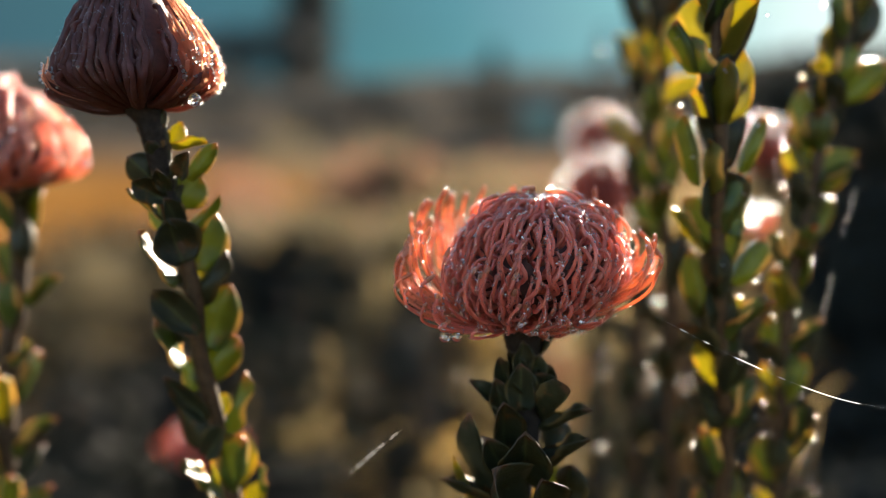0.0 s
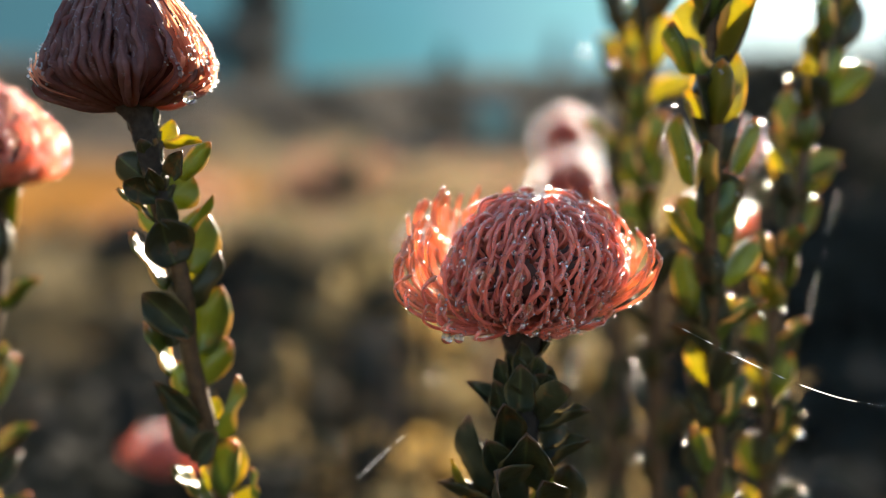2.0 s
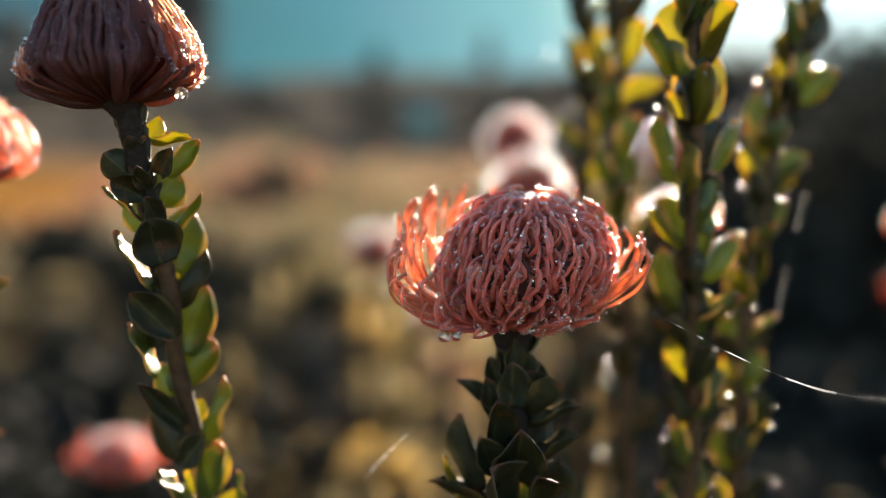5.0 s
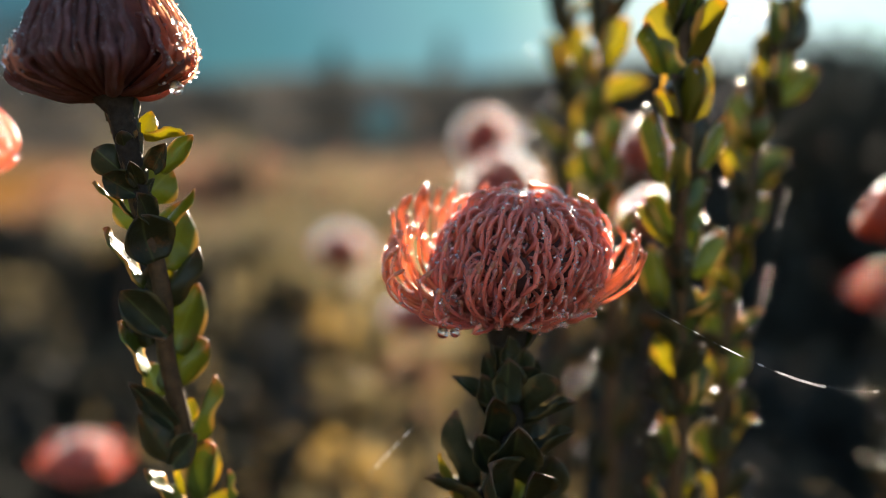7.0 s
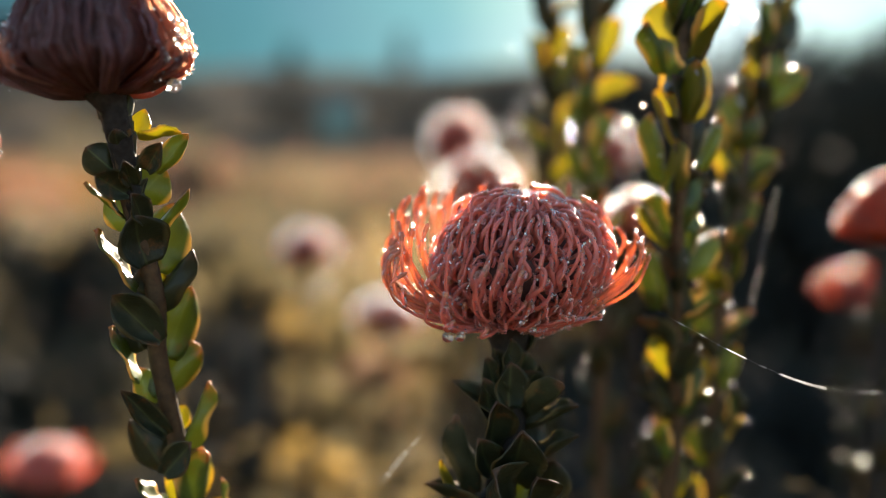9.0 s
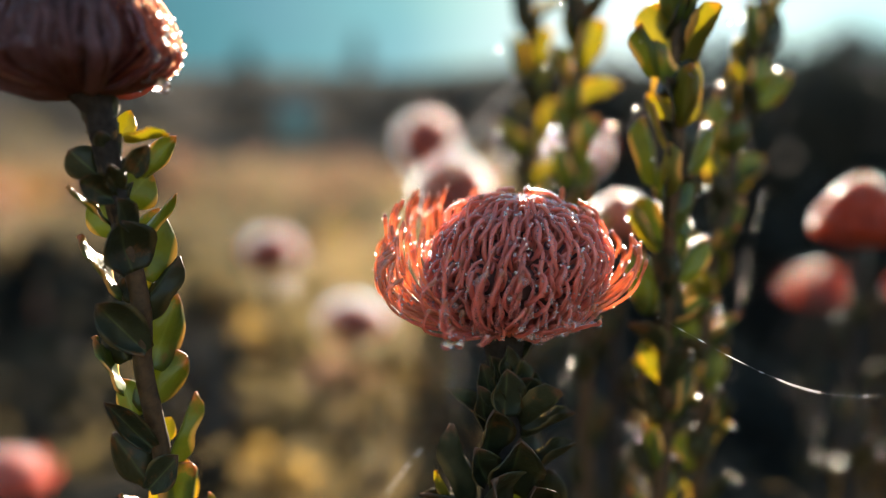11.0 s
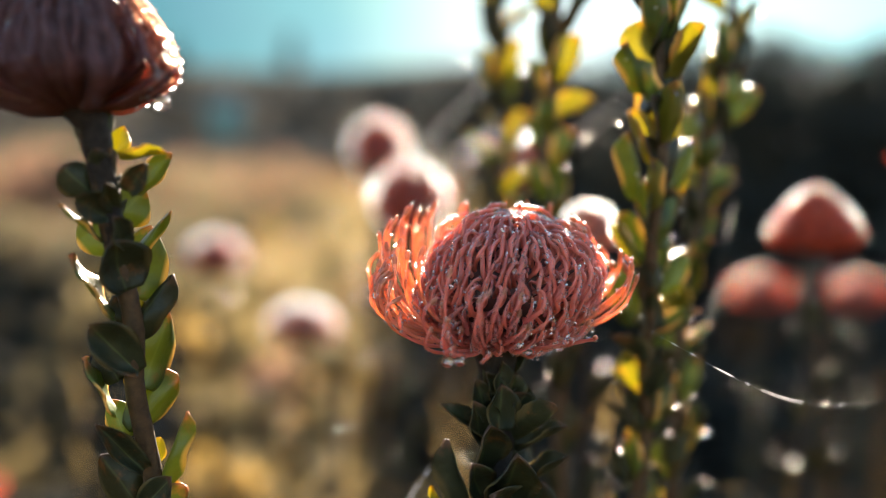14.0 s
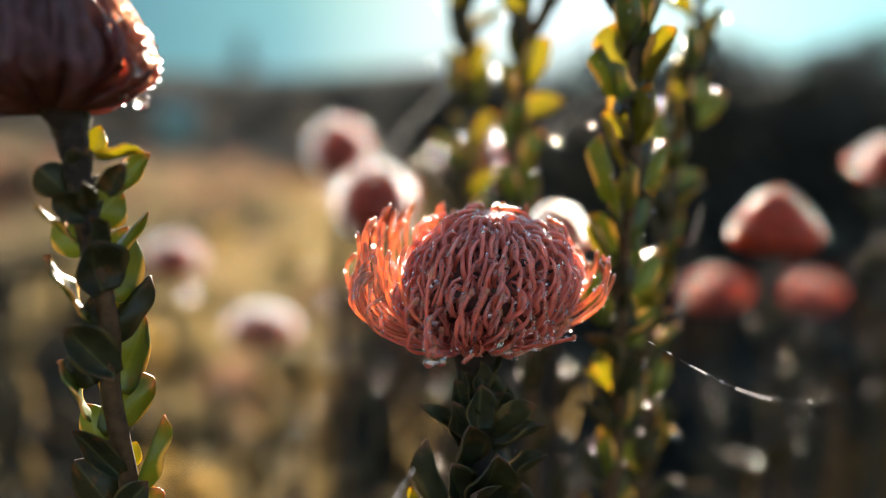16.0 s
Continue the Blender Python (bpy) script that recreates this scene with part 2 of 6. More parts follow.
def tube(points, radii, sides=6, caps=True):
    verts, faces = [], []
    n = len(points)
    ref = Vector((0.31, 0.87, 0.38)).normalized()
    side = None
    for i, p in enumerate(points):
        d = (points[min(i + 1, n - 1)] - points[max(i - 1, 0)]).normalized()
        side = d.cross(ref).normalized() if side is None else (side - d * side.dot(d)).normalized()
        other = d.cross(side)
        for k in range(sides):
            a = 2 * math.pi * k / sides
            verts.append(p + (side * math.cos(a) + other * math.sin(a)) * radii[i])
    for i in range(n - 1):
        for k in range(sides):
            a, b = i * sides + k, i * sides + (k + 1) % sides
            faces.append((a, b, b + sides, a + sides))
    if caps:
        faces.append(tuple(range(sides))[::-1])
        faces.append(tuple(range((n - 1) * sides, n * sides)))
    return verts, faces


def ball(r, seg=8, rings=6, squash=1.0):
    verts, faces = [Vector((0, 0, r * squash))], []
    for i in range(1, rings):
        th = math.pi * i / rings
        for k in range(seg):
            a = 2 * math.pi * k / seg
            verts.append(Vector((r * math.sin(th) * math.cos(a), r * math.sin(th) * math.sin(a), r * squash * math.cos(th))))
    verts.append(Vector((0, 0, -r * squash)))
    for k in range(seg):
        faces.append((0, 1 + k, 1 + (k + 1) % seg))
        faces.append((len(verts) - 1, 1 + (rings - 2) * seg + (k + 1) % seg, 1 + (rings - 2) * seg + k))
    for i in range(rings - 2):
        for k in range(seg):
            a, b = 1 + i * seg + k, 1 + i * seg + (k + 1) % seg
            faces.append((a, a + seg, b + seg, b))
    return verts, faces


def join(pieces):
    verts, faces = [], []
    for v, f in pieces:
        o = len(verts)
        verts += v
        faces += [tuple(i + o for i in q) for q in f]
    return verts, faces


# ---- leaves ----
def leaf_mesh(name, mat, bend, cup, blunt, twist=0.0, seed=0):
    """A leathery leaf of unit length and width with a real thickness: base at the origin, tip at y = 1."""
    r = random.Random(seed)
    nu, nv = 9, 15
    top, verts, faces = [], [], []
    for j in range(nv):
        v = j / (nv - 1)
        # sessile: broad at the base, widest about the middle, a short rounded tip
        w = max(math.sin(math.pi * min(1.0, (0.15 + 0.85 * v) ** (0.8 * blunt))), 0.0) ** 0.78 + 0.02
        for i in range(nu):
            u = i / (nu - 1) * 2 - 1
            x = u * w * 0.5
            z = bend * math.sin(v * math.pi * 0.5) ** 2 * v + cup * abs(u) ** 1.6 * w - 0.02 * math.sin(v * 9 + u * 3 + seed)
            z += (0.015 * r.uniform(-1, 1) + 0.035 * math.sin(v * 10.5 + 2.1 * seed + (1.3 if u > 0 else 0.0))) * abs(u) ** 1.5
            a = twist * v
            top.append(Vector((x * math.cos(a) - z * math.sin(a) * 0.3, v - 0.10 * bend * v * v, z + x * math.sin(a))))
    thick = 0.040
    for lay in (0.5, -0.5):
        for k, p in enumerate(top):
            u = (k % nu) / (nu - 1) * 2 - 1
            verts.append(p + Vector((0, 0, lay * thick * (1 - 0.25 * abs(u)))))
    N = nu * nv
    for j in range(nv - 1):
        for i in range(nu - 1):
            a = j * nu + i
            faces.append((a, a + 1, a + nu + 1, a + nu))
            faces.append((N + a, N + a + nu, N + a + nu + 1, N + a + 1))
    rim = [i for i in range(nu)] + [j * nu + nu - 1 for j in range(1, nv)] + [(nv - 1) * nu + i for i in range(nu - 2, -1, -1)] + [j * nu for j in range(nv - 2, 0, -1)]
    for a, b in zip(rim, rim[1:] + rim[:1]):
        faces.append((b, a, N + a, N + b))
    return mesh_of(name, verts, faces, (mat,))


LEAVES = {}
for key, mat in (("g", LEAF), ("d", LEAF_DARK_SHADED), ("y", LEAF_BACKLIT)):
    LEAVES[key] = [leaf_mesh("leaf", mat, b, c, bl, tw, s) for s, (b, c, bl, tw) in enumerate(((0.16, 0.20, 1.35, 0.15), (0.30, 0.26, 1.65, 0.35), (-0.12, 0.20, 1.5, -0.35), (0.40, 0.30, 1.4, 0.2), (0.04, 0.04, 1.2, 0.0)))]


BENDS = (0.16, 0.30, -0.12, 0.40, 0.04)


def leaf_pose(base, tip, width, facing, bend=0.0):
    """From base to tip, the upper face turned towards facing; bend: how far the leaf's own tip curls out of its plane."""
    b, t = Vector(base), Vector(tip)
    y = (t - b).normalized()
    f = Vector(facing)
    z = (f - y * f.dot(y)).normalized()
    a = math.atan2(bend, 1 - 0.1 * bend)
    y, z = y * math.cos(a) - z * math.sin(a), z * math.cos(a) + y * math.sin(a)
    ln = (t - b).length / math.hypot(bend, 1 - 0.1 * bend)
    m = Matrix((y.cross(z), y, z)).transposed().to_4x4()
    m.translation = b
    return m @ Matrix.Diagonal((width, ln, ln, 1))


# ---- flower heads ----
def profile_at(profile, h):
    for (h0, r0), (h1, r1) in zip(profile, profile[1:]):
        if h <= h1:
            t = (h - h0) / max(1e-6, h1 - h0)
            t = t * t * (3 - 2 * t)
            return r0 + (r1 - r0) * t
    return profile[-1][1]


def style_mesh(points, thick, club, samples=16, sides=7, mat=None, knobs=None):
    """A style along a curve; knobs, a random source, makes its skin lumpy."""
    pts = spline(points, samples)
    radii = []
    for i in range(samples):
        s = i / (samples - 1)
        radii.append(thick * (1.0 - 0.25 * s) * (knobs.uniform(0.80, 1.22) if knobs else 1.0))
    if club:
        radii[-4] = thick * 0.85
        radii[-3] = thick * 1.12
        radii[-2] = thick * 1.25
        radii[-1] = thick * 0.75
    v, f = tube(pts, radii, sides)
    # the last two rings carry the darker pollen presenter
    slots = [1 if (club and i >= (samples - 3) * sides and i < (samples - 1) * sides) else 0 for i in range(len(f))]
    slots[-1] = 1 if club else 0
    return mesh_of("style", v, f, (mat, PRESENTER), slots=slots), pts


def flower_head(parent, m, R, H, dome, loops, opens, thick, seed, mat=STYLE, open_low=0.2, open_high=0.9, wool=0, detail=1.0, tangle=1.0, hair=0.00010, fringe=0.0023, open_R=None, sunny=False, grey=False):
    """A pincushion: a dark core, arching styles that form the dome, and an outer bowl of opened styles. dome: (height, radius) as shares of H and R."""
    r = random.Random(seed)
    # core
    verts, faces = [], []
    rings, seg = 14, 28
    for i in range(rings):
        h = i / (rings - 1)
        rad = profile_at(dome, h) * R * 0.72 * (1 if i < rings - 1 else 0.05)
        for k in range(seg):
            a = 2 * math.pi * k / seg
            b = rad * (1 + 0.05 * math.sin(k * 7 + i * 3))
            verts.append(Vector((b * math.cos(a), b * math.sin(a), h * H * 0.88)))
    for i in range(rings - 1):
        for k in range(seg):
            a, b = i * seg + k, i * seg + (k + 1) % seg
            faces.append((a, b, b + seg, a + seg))
    faces.append(tuple(range(seg))[::-1])
    faces.append(tuple(range((rings - 1) * seg, rings * seg)))
    head = put("flower_head", mesh_of("flower_head", verts, faces, (CORE,)), parent, m)
    dew = []
    # arching styles of the dome, each bent over at its end
    nv = 26
    kinds = []
    for k in range(nv):
        ha = 0.24 + 0.78 * ((k + 0.5) / nv) ** 0.9
        q = r.uniform(0.86, 1.07)
        wob = r.uniform(-1, 1) * 0.0028 * tangle
        drop_ = 0.62 - 0.22 * tangle
        h0, h1, h2 = max(0.03, ha - drop_), max(0.06, ha - drop_ * 0.62), max(0.1, ha - drop_ * 0.28)
        r0, r1, r2, r3 = (profile_at(dome, h) * R * q for h in (h0, h1, h2, ha))
        r3 = max(r3, 0.1 * R)
        hook = r.uniform(0.0022, 0.0042)
        turn = r.choice((-1, 1)) * r.uniform(0.35, 1.0) * tangle
        inn = math.sqrt(max(0.0, 1 - turn * turn))
        pts = [(0.5 * r0, 0, h0 * H), (0.92 * r1, wob, h1 * H), (1.02 * r2, -wob * 0.6, h2 * H), (r3, wob * 0.6 - turn * hook * 0.25, ha * H),
               (max(r3 - hook * inn * 0.7, 0.001), wob * 0.6 + turn * hook * 0.6, ha * H + 0.0006), (max(r3 - hook * inn * 1.1, 0.0), wob * 0.6 + turn * hook * 1.1, ha * H - r.uniform(0.0015, 0.004))]
        me, path = style_mesh(pts, thick * r.uniform(0.85, 1.15), False, 20, 7, mat)
        kinds.append((me, path, ha))
    golden = math.pi * (3 - math.sqrt(5))
    for i in range(loops):
        h = (i + 0.5) / loops
        k = min(nv - 1, int(nv * (1 - (1 - h) ** 1.15)))
        me, path, ha = kinds[(k + r.randint(-1, 1)) % nv if 0 < k < nv - 1 else k]
        a = i * golden + r.uniform(-0.08, 0.08)
        s = r.uniform(0.95, 1.05)
        mm = Matrix.Rotation(a, 4, "Z") @ Matrix.Rotation(r.uniform(-0.08, 0.08), 4, "X") @ Matrix.Diagonal((s, s if r.random() < 0.5 else -s, s * r.uniform(0.96, 1.03), 1))
        put("style", me, head, mm)
        dew += [(mm @ path[j], mm.to_3x3() @ Vector((path[j].x + 1e-4, path[j].y, (path[j].z - 0.3 * H) * 0.8))) for j in range(5, 20)]
    # opened outer styles
    if opens:
        kinds = []
        RO = open_R or R
        for k in range(24):
            u = open_low + (open_high - open_low) * k / 23
            zt = 0.46 + 0.62 * u
            rm = (1.04 - 0.45 * (u - 0.3) ** 2 - 0.05 * u) * r.uniform(0.93, 1.04)
            rt = rm * (0.97 - 0.22 * max(0.0, u - 0.4) / 0.6) * r.uniform(0.97, 1.03)
            w1, w2 = r.uniform(-1, 1) * 0.0035, r.uniform(-1, 1) * 0.007
            pts = [(0.26 * R, 0, 0.05 * H), (0.54 * rm * RO, w1 * 0.4, (0.10 + 0.10 * u + r.uniform(-0.01, 0.02)) * H), (0.82 * rm * RO, w1, (0.24 + 0.16 * u) * H),
                   (0.98 * rm * RO, w1 * 0.5 + w2 * 0.4, zt * 0.74 * H), ((rm * 0.35 + rt * 0.65) * RO, w2 * 0.8, zt * 0.9 * H), (rt * RO, w2, zt * H)]
            me, path = style_mesh(pts, thick * r.uniform(0.8, 0.95), True, 18, 7, mat)
            kinds.append((me, path))
        for i in range(opens):
            a = i * golden + r.uniform(-0.15, 0.15)
            want = r.random() ** 1.25
            if sunny and math.sin(a) < -0.1:
                continue
            me, path = kinds[min(23, int(want * 24))]
            s = r.uniform(0.93, 1.05)
            mm = Matrix.Rotation(a, 4, "Z") @ Matrix.Rotation(r.uniform(-0.06, 0.06), 4, "X") @ Matrix.Diagonal((s, 1 if r.random() < 0.5 else -1, r.uniform(0.9, 1.06), 1))
            put("style", me, head, mm)
            dew += [(mm @ path[j], Vector((r.gauss(0, 1), r.gauss(0, 1), r.gauss(0, 1)))) for j in range(6, 18)]
    # perianth ribbons curled between the styles
    bits = []
    for i in range(int(90 * detail)):
        h = r.uniform(0.12, 0.9)
        rad = profile_at(dome, h) * R * r.uniform(0.76, 0.97)
        a = r.uniform(0, 2 * math.pi)
        c = Vector((rad * math.cos(a), rad * math.sin(a), h * H))
        d = r.uniform(0.0012, 0.0022)
        ax = Vector((r.uniform(-1, 1), r.uniform(-1, 1), r.uniform(-1, 1))).normalized()
        u = ax.orthogonal().normalized()
        w = ax.cross(u)
        arc = [c + (u * math.cos(t * 0.9) + w * math.sin(t * 0.9)) * d + ax * t * 0.0003 for t in range(6)]
        bits.append(tube(arc, [0.0006] * 6, 5))
    v, f = join(bits)
    put("perianth", mesh_of("perianth", v, f, (PERIANTH,)), head)["kind"] = "stuff"
    if wool:
        # pale downy hairs over the outside
        bits = []
        for i in range(wool):
            a = r.uniform(0.2, 2.94) if sunny else i * golden
            h = r.uniform(0.05, 1.0) if sunny else r.uniform(0.15, 1.0)
            rad = max(profile_at(dome, h) * R, 0.06 * R) * r.uniform(0.97, 1.04)
            c = Vector((rad * math.cos(a), rad * math.sin(a), h * H))
            out = Vector((math.cos(a), math.sin(a), 0.3))
            up = (out * (r.uniform(0.5, 1.5) if sunny else r.uniform(0.2, 1.0)) + Vector((r.uniform(-0.5, 0.5), r.uniform(0.1 if sunny else -0.5, 0.5), (0.95 * h - 0.15 if sunny else 0.8)))).normalized()
            ln = r.uniform(0.85 if sunny else 0.6, 1.2) * fringe
            side = up.cross(Vector((r.gauss(0, 1), r.gauss(0, 1), r.gauss(0, 1)))).normalized()
            e1, e2 = c + up * ln * 0.4 + out * ln * 0.15, c + up * ln
            b0 = c - up * ln * (0.1 if sunny else 0.4)
            bits.append(([b0 - side * hair, b0 + side * hair, e1 + side * hair, e1 - side * hair, e2 + side * hair * 0.4, e2 - side * hair * 0.4], [(0, 1, 2, 3), (3, 2, 4, 5)]))
        v, f = join(bits)
        put("woolly_bud_tip", mesh_of("woolly_bud_tip", v, f, (WOOL_GREY if grey else WOOL,)), head)["kind"] = "stuff"
    return head, [(m @ d, d2.normalized() * thick) for d, d2 in dew]


class Outline:
    """The side line of a dome, walked by its length: place, way along and way out at s metres from its foot."""

    def __init__(self, profile, R, H):
        pts = spline([(r * R, 0, h * H) for h, r in profile], 80)
        self.p = [Vector((max(q.x, 0.0), q.z)) for q in pts]
        self.d = [0.0]
        for a, b in zip(self.p, self.p[1:]):
            self.d.append(self.d[-1] + (b - a).length)
        self.length = self.d[-1]

    def at(self, s, out):
        s = max(0.0, min(self.length, s))
        k = 0
        while k < len(self.d) - 2 and self.d[k + 1] < s:
            k += 1
        a, b = self.p[k], self.p[k + 1]
        q = a + (b - a) * ((s - self.d[k]) / max(1e-9, self.d[k + 1] - self.d[k]))
        w = (b - a).normalized()
        return q + Vector((w.y, -w.x)) * out


def open_bloom(parent, m, R, H, profile, loops, thick, seed, shift):
    """The open pincushion: a dark core, a dome of hooked styles with some free clubbed ends, and a bowl of opened styles, fullest on one side."""
    r = random.Random(seed)
    line = Outline(profile, R, H)
    verts, faces = [], []
    rings, seg = 18, 30
    for i in range(rings):
        q = line.at(line.length * i / (rings - 1), -0.0055)
        for k in range(seg):
            a = 2 * math.pi * k / seg
            b = max(q.x, 0.0004) * (1 + 0.04 * math.sin(k * 7 + i * 3))
            verts.append(Vector((b * math.cos(a) + shift * min(1, q.y / H * 1.6), b * math.sin(a), max(q.y, 0.0))))
    for i in range(rings - 1):
        for k in range(seg):
            a, b = i * seg + k, i * seg + (k + 1) % seg
            faces.append((a, b, b + seg, a + seg))
    faces.append(tuple(range(seg))[::-1])
    faces.append(tuple(range((rings - 1) * seg, rings * seg)))
    head = put("flower_head", mesh_of("flower_head", verts, faces, (CORE,)), parent, m)
    golden = math.pi * (3 - math.sqrt(5))
    dew, rest = [], {}

    def grow(points, a, th, club, mat, front, out):
        """One style from a path in its own upright plane (radius, sideways, height), turned to the bearing a."""
        turned = []
        for x, y, z in points:
            b = a + y / max(x, 0.006)
            turned.append((x * math.cos(b) + shift * min(1, z / H * 1.6), x * math.sin(b), max(z, -0.002)))
        me, path = style_mesh(turned, th, club, 20, 7, mat, r if mat is STYLE else None)
        if front:
            put("style", me, head)
        else:
            rest.setdefault(mat.name, (mat, []))[1].append(([v.co.copy() for v in me.vertices], [tuple(p.vertices) for p in me.polygons]))
        mid = Vector((shift, 0, H * 0.45))
        for j in range(5, 20):
            d = (path[j] - mid) if out else Vector((r.gauss(0, 1), r.gauss(0, 1), r.gauss(0, 1)))
            dew.append((path[j], d.normalized() * th))
        return path

    ends = []
    lo, hi = 0.0095, line.length * 0.985
    for i in range(loops):
        a = i * golden + r.uniform(-0.10, 0.10)
        u = (i + r.random()) / loops
        # fewer towards the middle of the crown, where they run together
        s = lo + (hi - lo) * (1 - (1 - u ** 0.94) ** 0.86)
        ln = r.uniform(0.011, 0.019)
        free = (s < line.length * 0.55 and r.random() < 0.20) or (s > line.length * 0.66 and math.sin(a) > -0.35 and r.random() < 0.30)
        side = r.choice((-1, 1))
        w0, w1, w2 = r.uniform(-0.0045, 0.0045), r.uniform(-0.0030, 0.0030), r.uniform(-0.0017, 0.0017)
        lift = r.uniform(-0.0022, 0.0016)
        if free and s > line.length * 0.66:
            lift = r.uniform(0.0, 0.0028)
        if free:
            steps = ((-ln, -0.0065, w0), (-ln * 0.66, -0.0005, w1), (-ln * 0.33, 0.0018 + lift, w2), (-0.002, 0.0026 + lift, w2 * 0.4), (0.0022, 0.0022 + lift, side * 0.0004))
        else:
            k = r.uniform(0.75, 1.3)
            hook = side * r.uniform(0.2, 1.0) * 0.0026
            steps = ((-ln, -0.0065, w0), (-ln * 0.66, -0.0010, w1), (-ln * 0.33, 0.0006 + lift, w2), (-0.0022, 0.0011 + lift, w2 * 0.5), (0.0004, 0.0004 + lift, hook * 0.25), (0.0016, -0.0016 * k + lift, hook * 0.7), (0.0008, -0.0042 * k + lift, hook))
        pts = []
        for ds, out, w in steps:
            q = line.at(s + ds, out)
            pts.append((max(q.x, 0.0003), w, q.y))
        front = math.sin(a) < 0.25 or s > line.length * 0.8
        p = grow(pts, a, thick * r.uniform(0.82, 1.18), free, STYLE, front, True)
        if math.sin(a) < 0:
            ends.append(p[-1 if free else -8])
    # the bowl: bearings from, to, how many, least and most reach, lowest and highest tip
    for a0, a1, count, reach0, reach1, tip0, tip1, sag in ((116, 168, 20, 0.034, 0.0470, 0.028, 0.046, 0.005), (168, 204, 18, 0.038, 0.0470, 0.017, 0.036, 0.003), (204, 244, 9, 0.037, 0.0450, 0.012, 0.030, 0.002),
                                                      (30, 116, 18, 0.024, 0.036, 0.038, 0.048, 0.008), (-34, 30, 13, 0.034, 0.0405, 0.025, 0.036, 0.006), (250, 322, 4, 0.029, 0.034, 0.006, 0.015, 0.003), (218, 240, 4, 0.037, 0.040, 0.005, 0.014, 0.0005)):
        for i in range(count):
            a = radians(a0 + (a1 - a0) * (i + r.uniform(0.1, 0.9)) / count)
            u = r.random()
            reach = reach0 + (reach1 - reach0) * (1 - 0.75 * u * u) * r.uniform(0.93, 1.0)
            zt = tip0 + (tip1 - tip0) * u
            low = sag + 0.006 * u * r.uniform(0.3, 1.2)
            w1, w2 = r.uniform(-0.002, 0.002), r.uniform(-0.004, 0.004)
            pts = [(0.0055, 0, 0.0016), (reach * 0.44, w1 * 0.5, low * 0.8), (reach * 0.74, w1, low + zt * 0.10), (reach * 0.94, w1 + w2 * 0.3, low + zt * 0.34), (reach * r.uniform(0.98, 1.03), w1 + w2 * 0.7, zt * 0.76 + low * 0.3), (reach * r.uniform(0.91, 1.01), w1 + w2, zt)]
            # shaded front bearings get the darker coral, the others the backlit orange
            grow(pts, a, thick * r.uniform(0.74, 0.92), True, STYLE if a0 > 200 else STYLE_OPEN_LIT, not 30 < math.degrees(a) < 118, False)
    for mat, bits in rest.values():
        v, f = join(bits)
        put("styles_behind", mesh_of("styles_behind", v, f, (mat,)), head)["kind"] = "stuff"
    # perianth ribbons curled between the styles
    bits = []
    for i in range(240):
        a = r.uniform(0, 2 * math.pi)
        q = line.at(r.uniform(0.004, line.length), -r.uniform(0.0015, 0.0048))
        c = Vector((q.x * math.cos(a) + shift * min(1, q.y / H * 1.6), q.x * math.sin(a), q.y))
        d = r.uniform(0.0010, 0.0020)
        ax = Vector((r.uniform(-1, 1), r.uniform(-1, 1), r.uniform(-1, 1))).normalized()
        e = ax.orthogonal().normalized()
        w = ax.cross(e)
        bits.append(tube([c + (e * math.cos(t * 0.9) + w * math.sin(t * 0.9)) * d + ax * t * 0.0003 for t in range(6)], [0.0005] * 6, 5))
    v, f = join(bits)
    put("perianth", mesh_of("perianth", v, f, (PERIANTH,)), head)["kind"] = "stuff"
    return head, [(m @ d, o) for d, o in dew], [m @ e for e in ends]


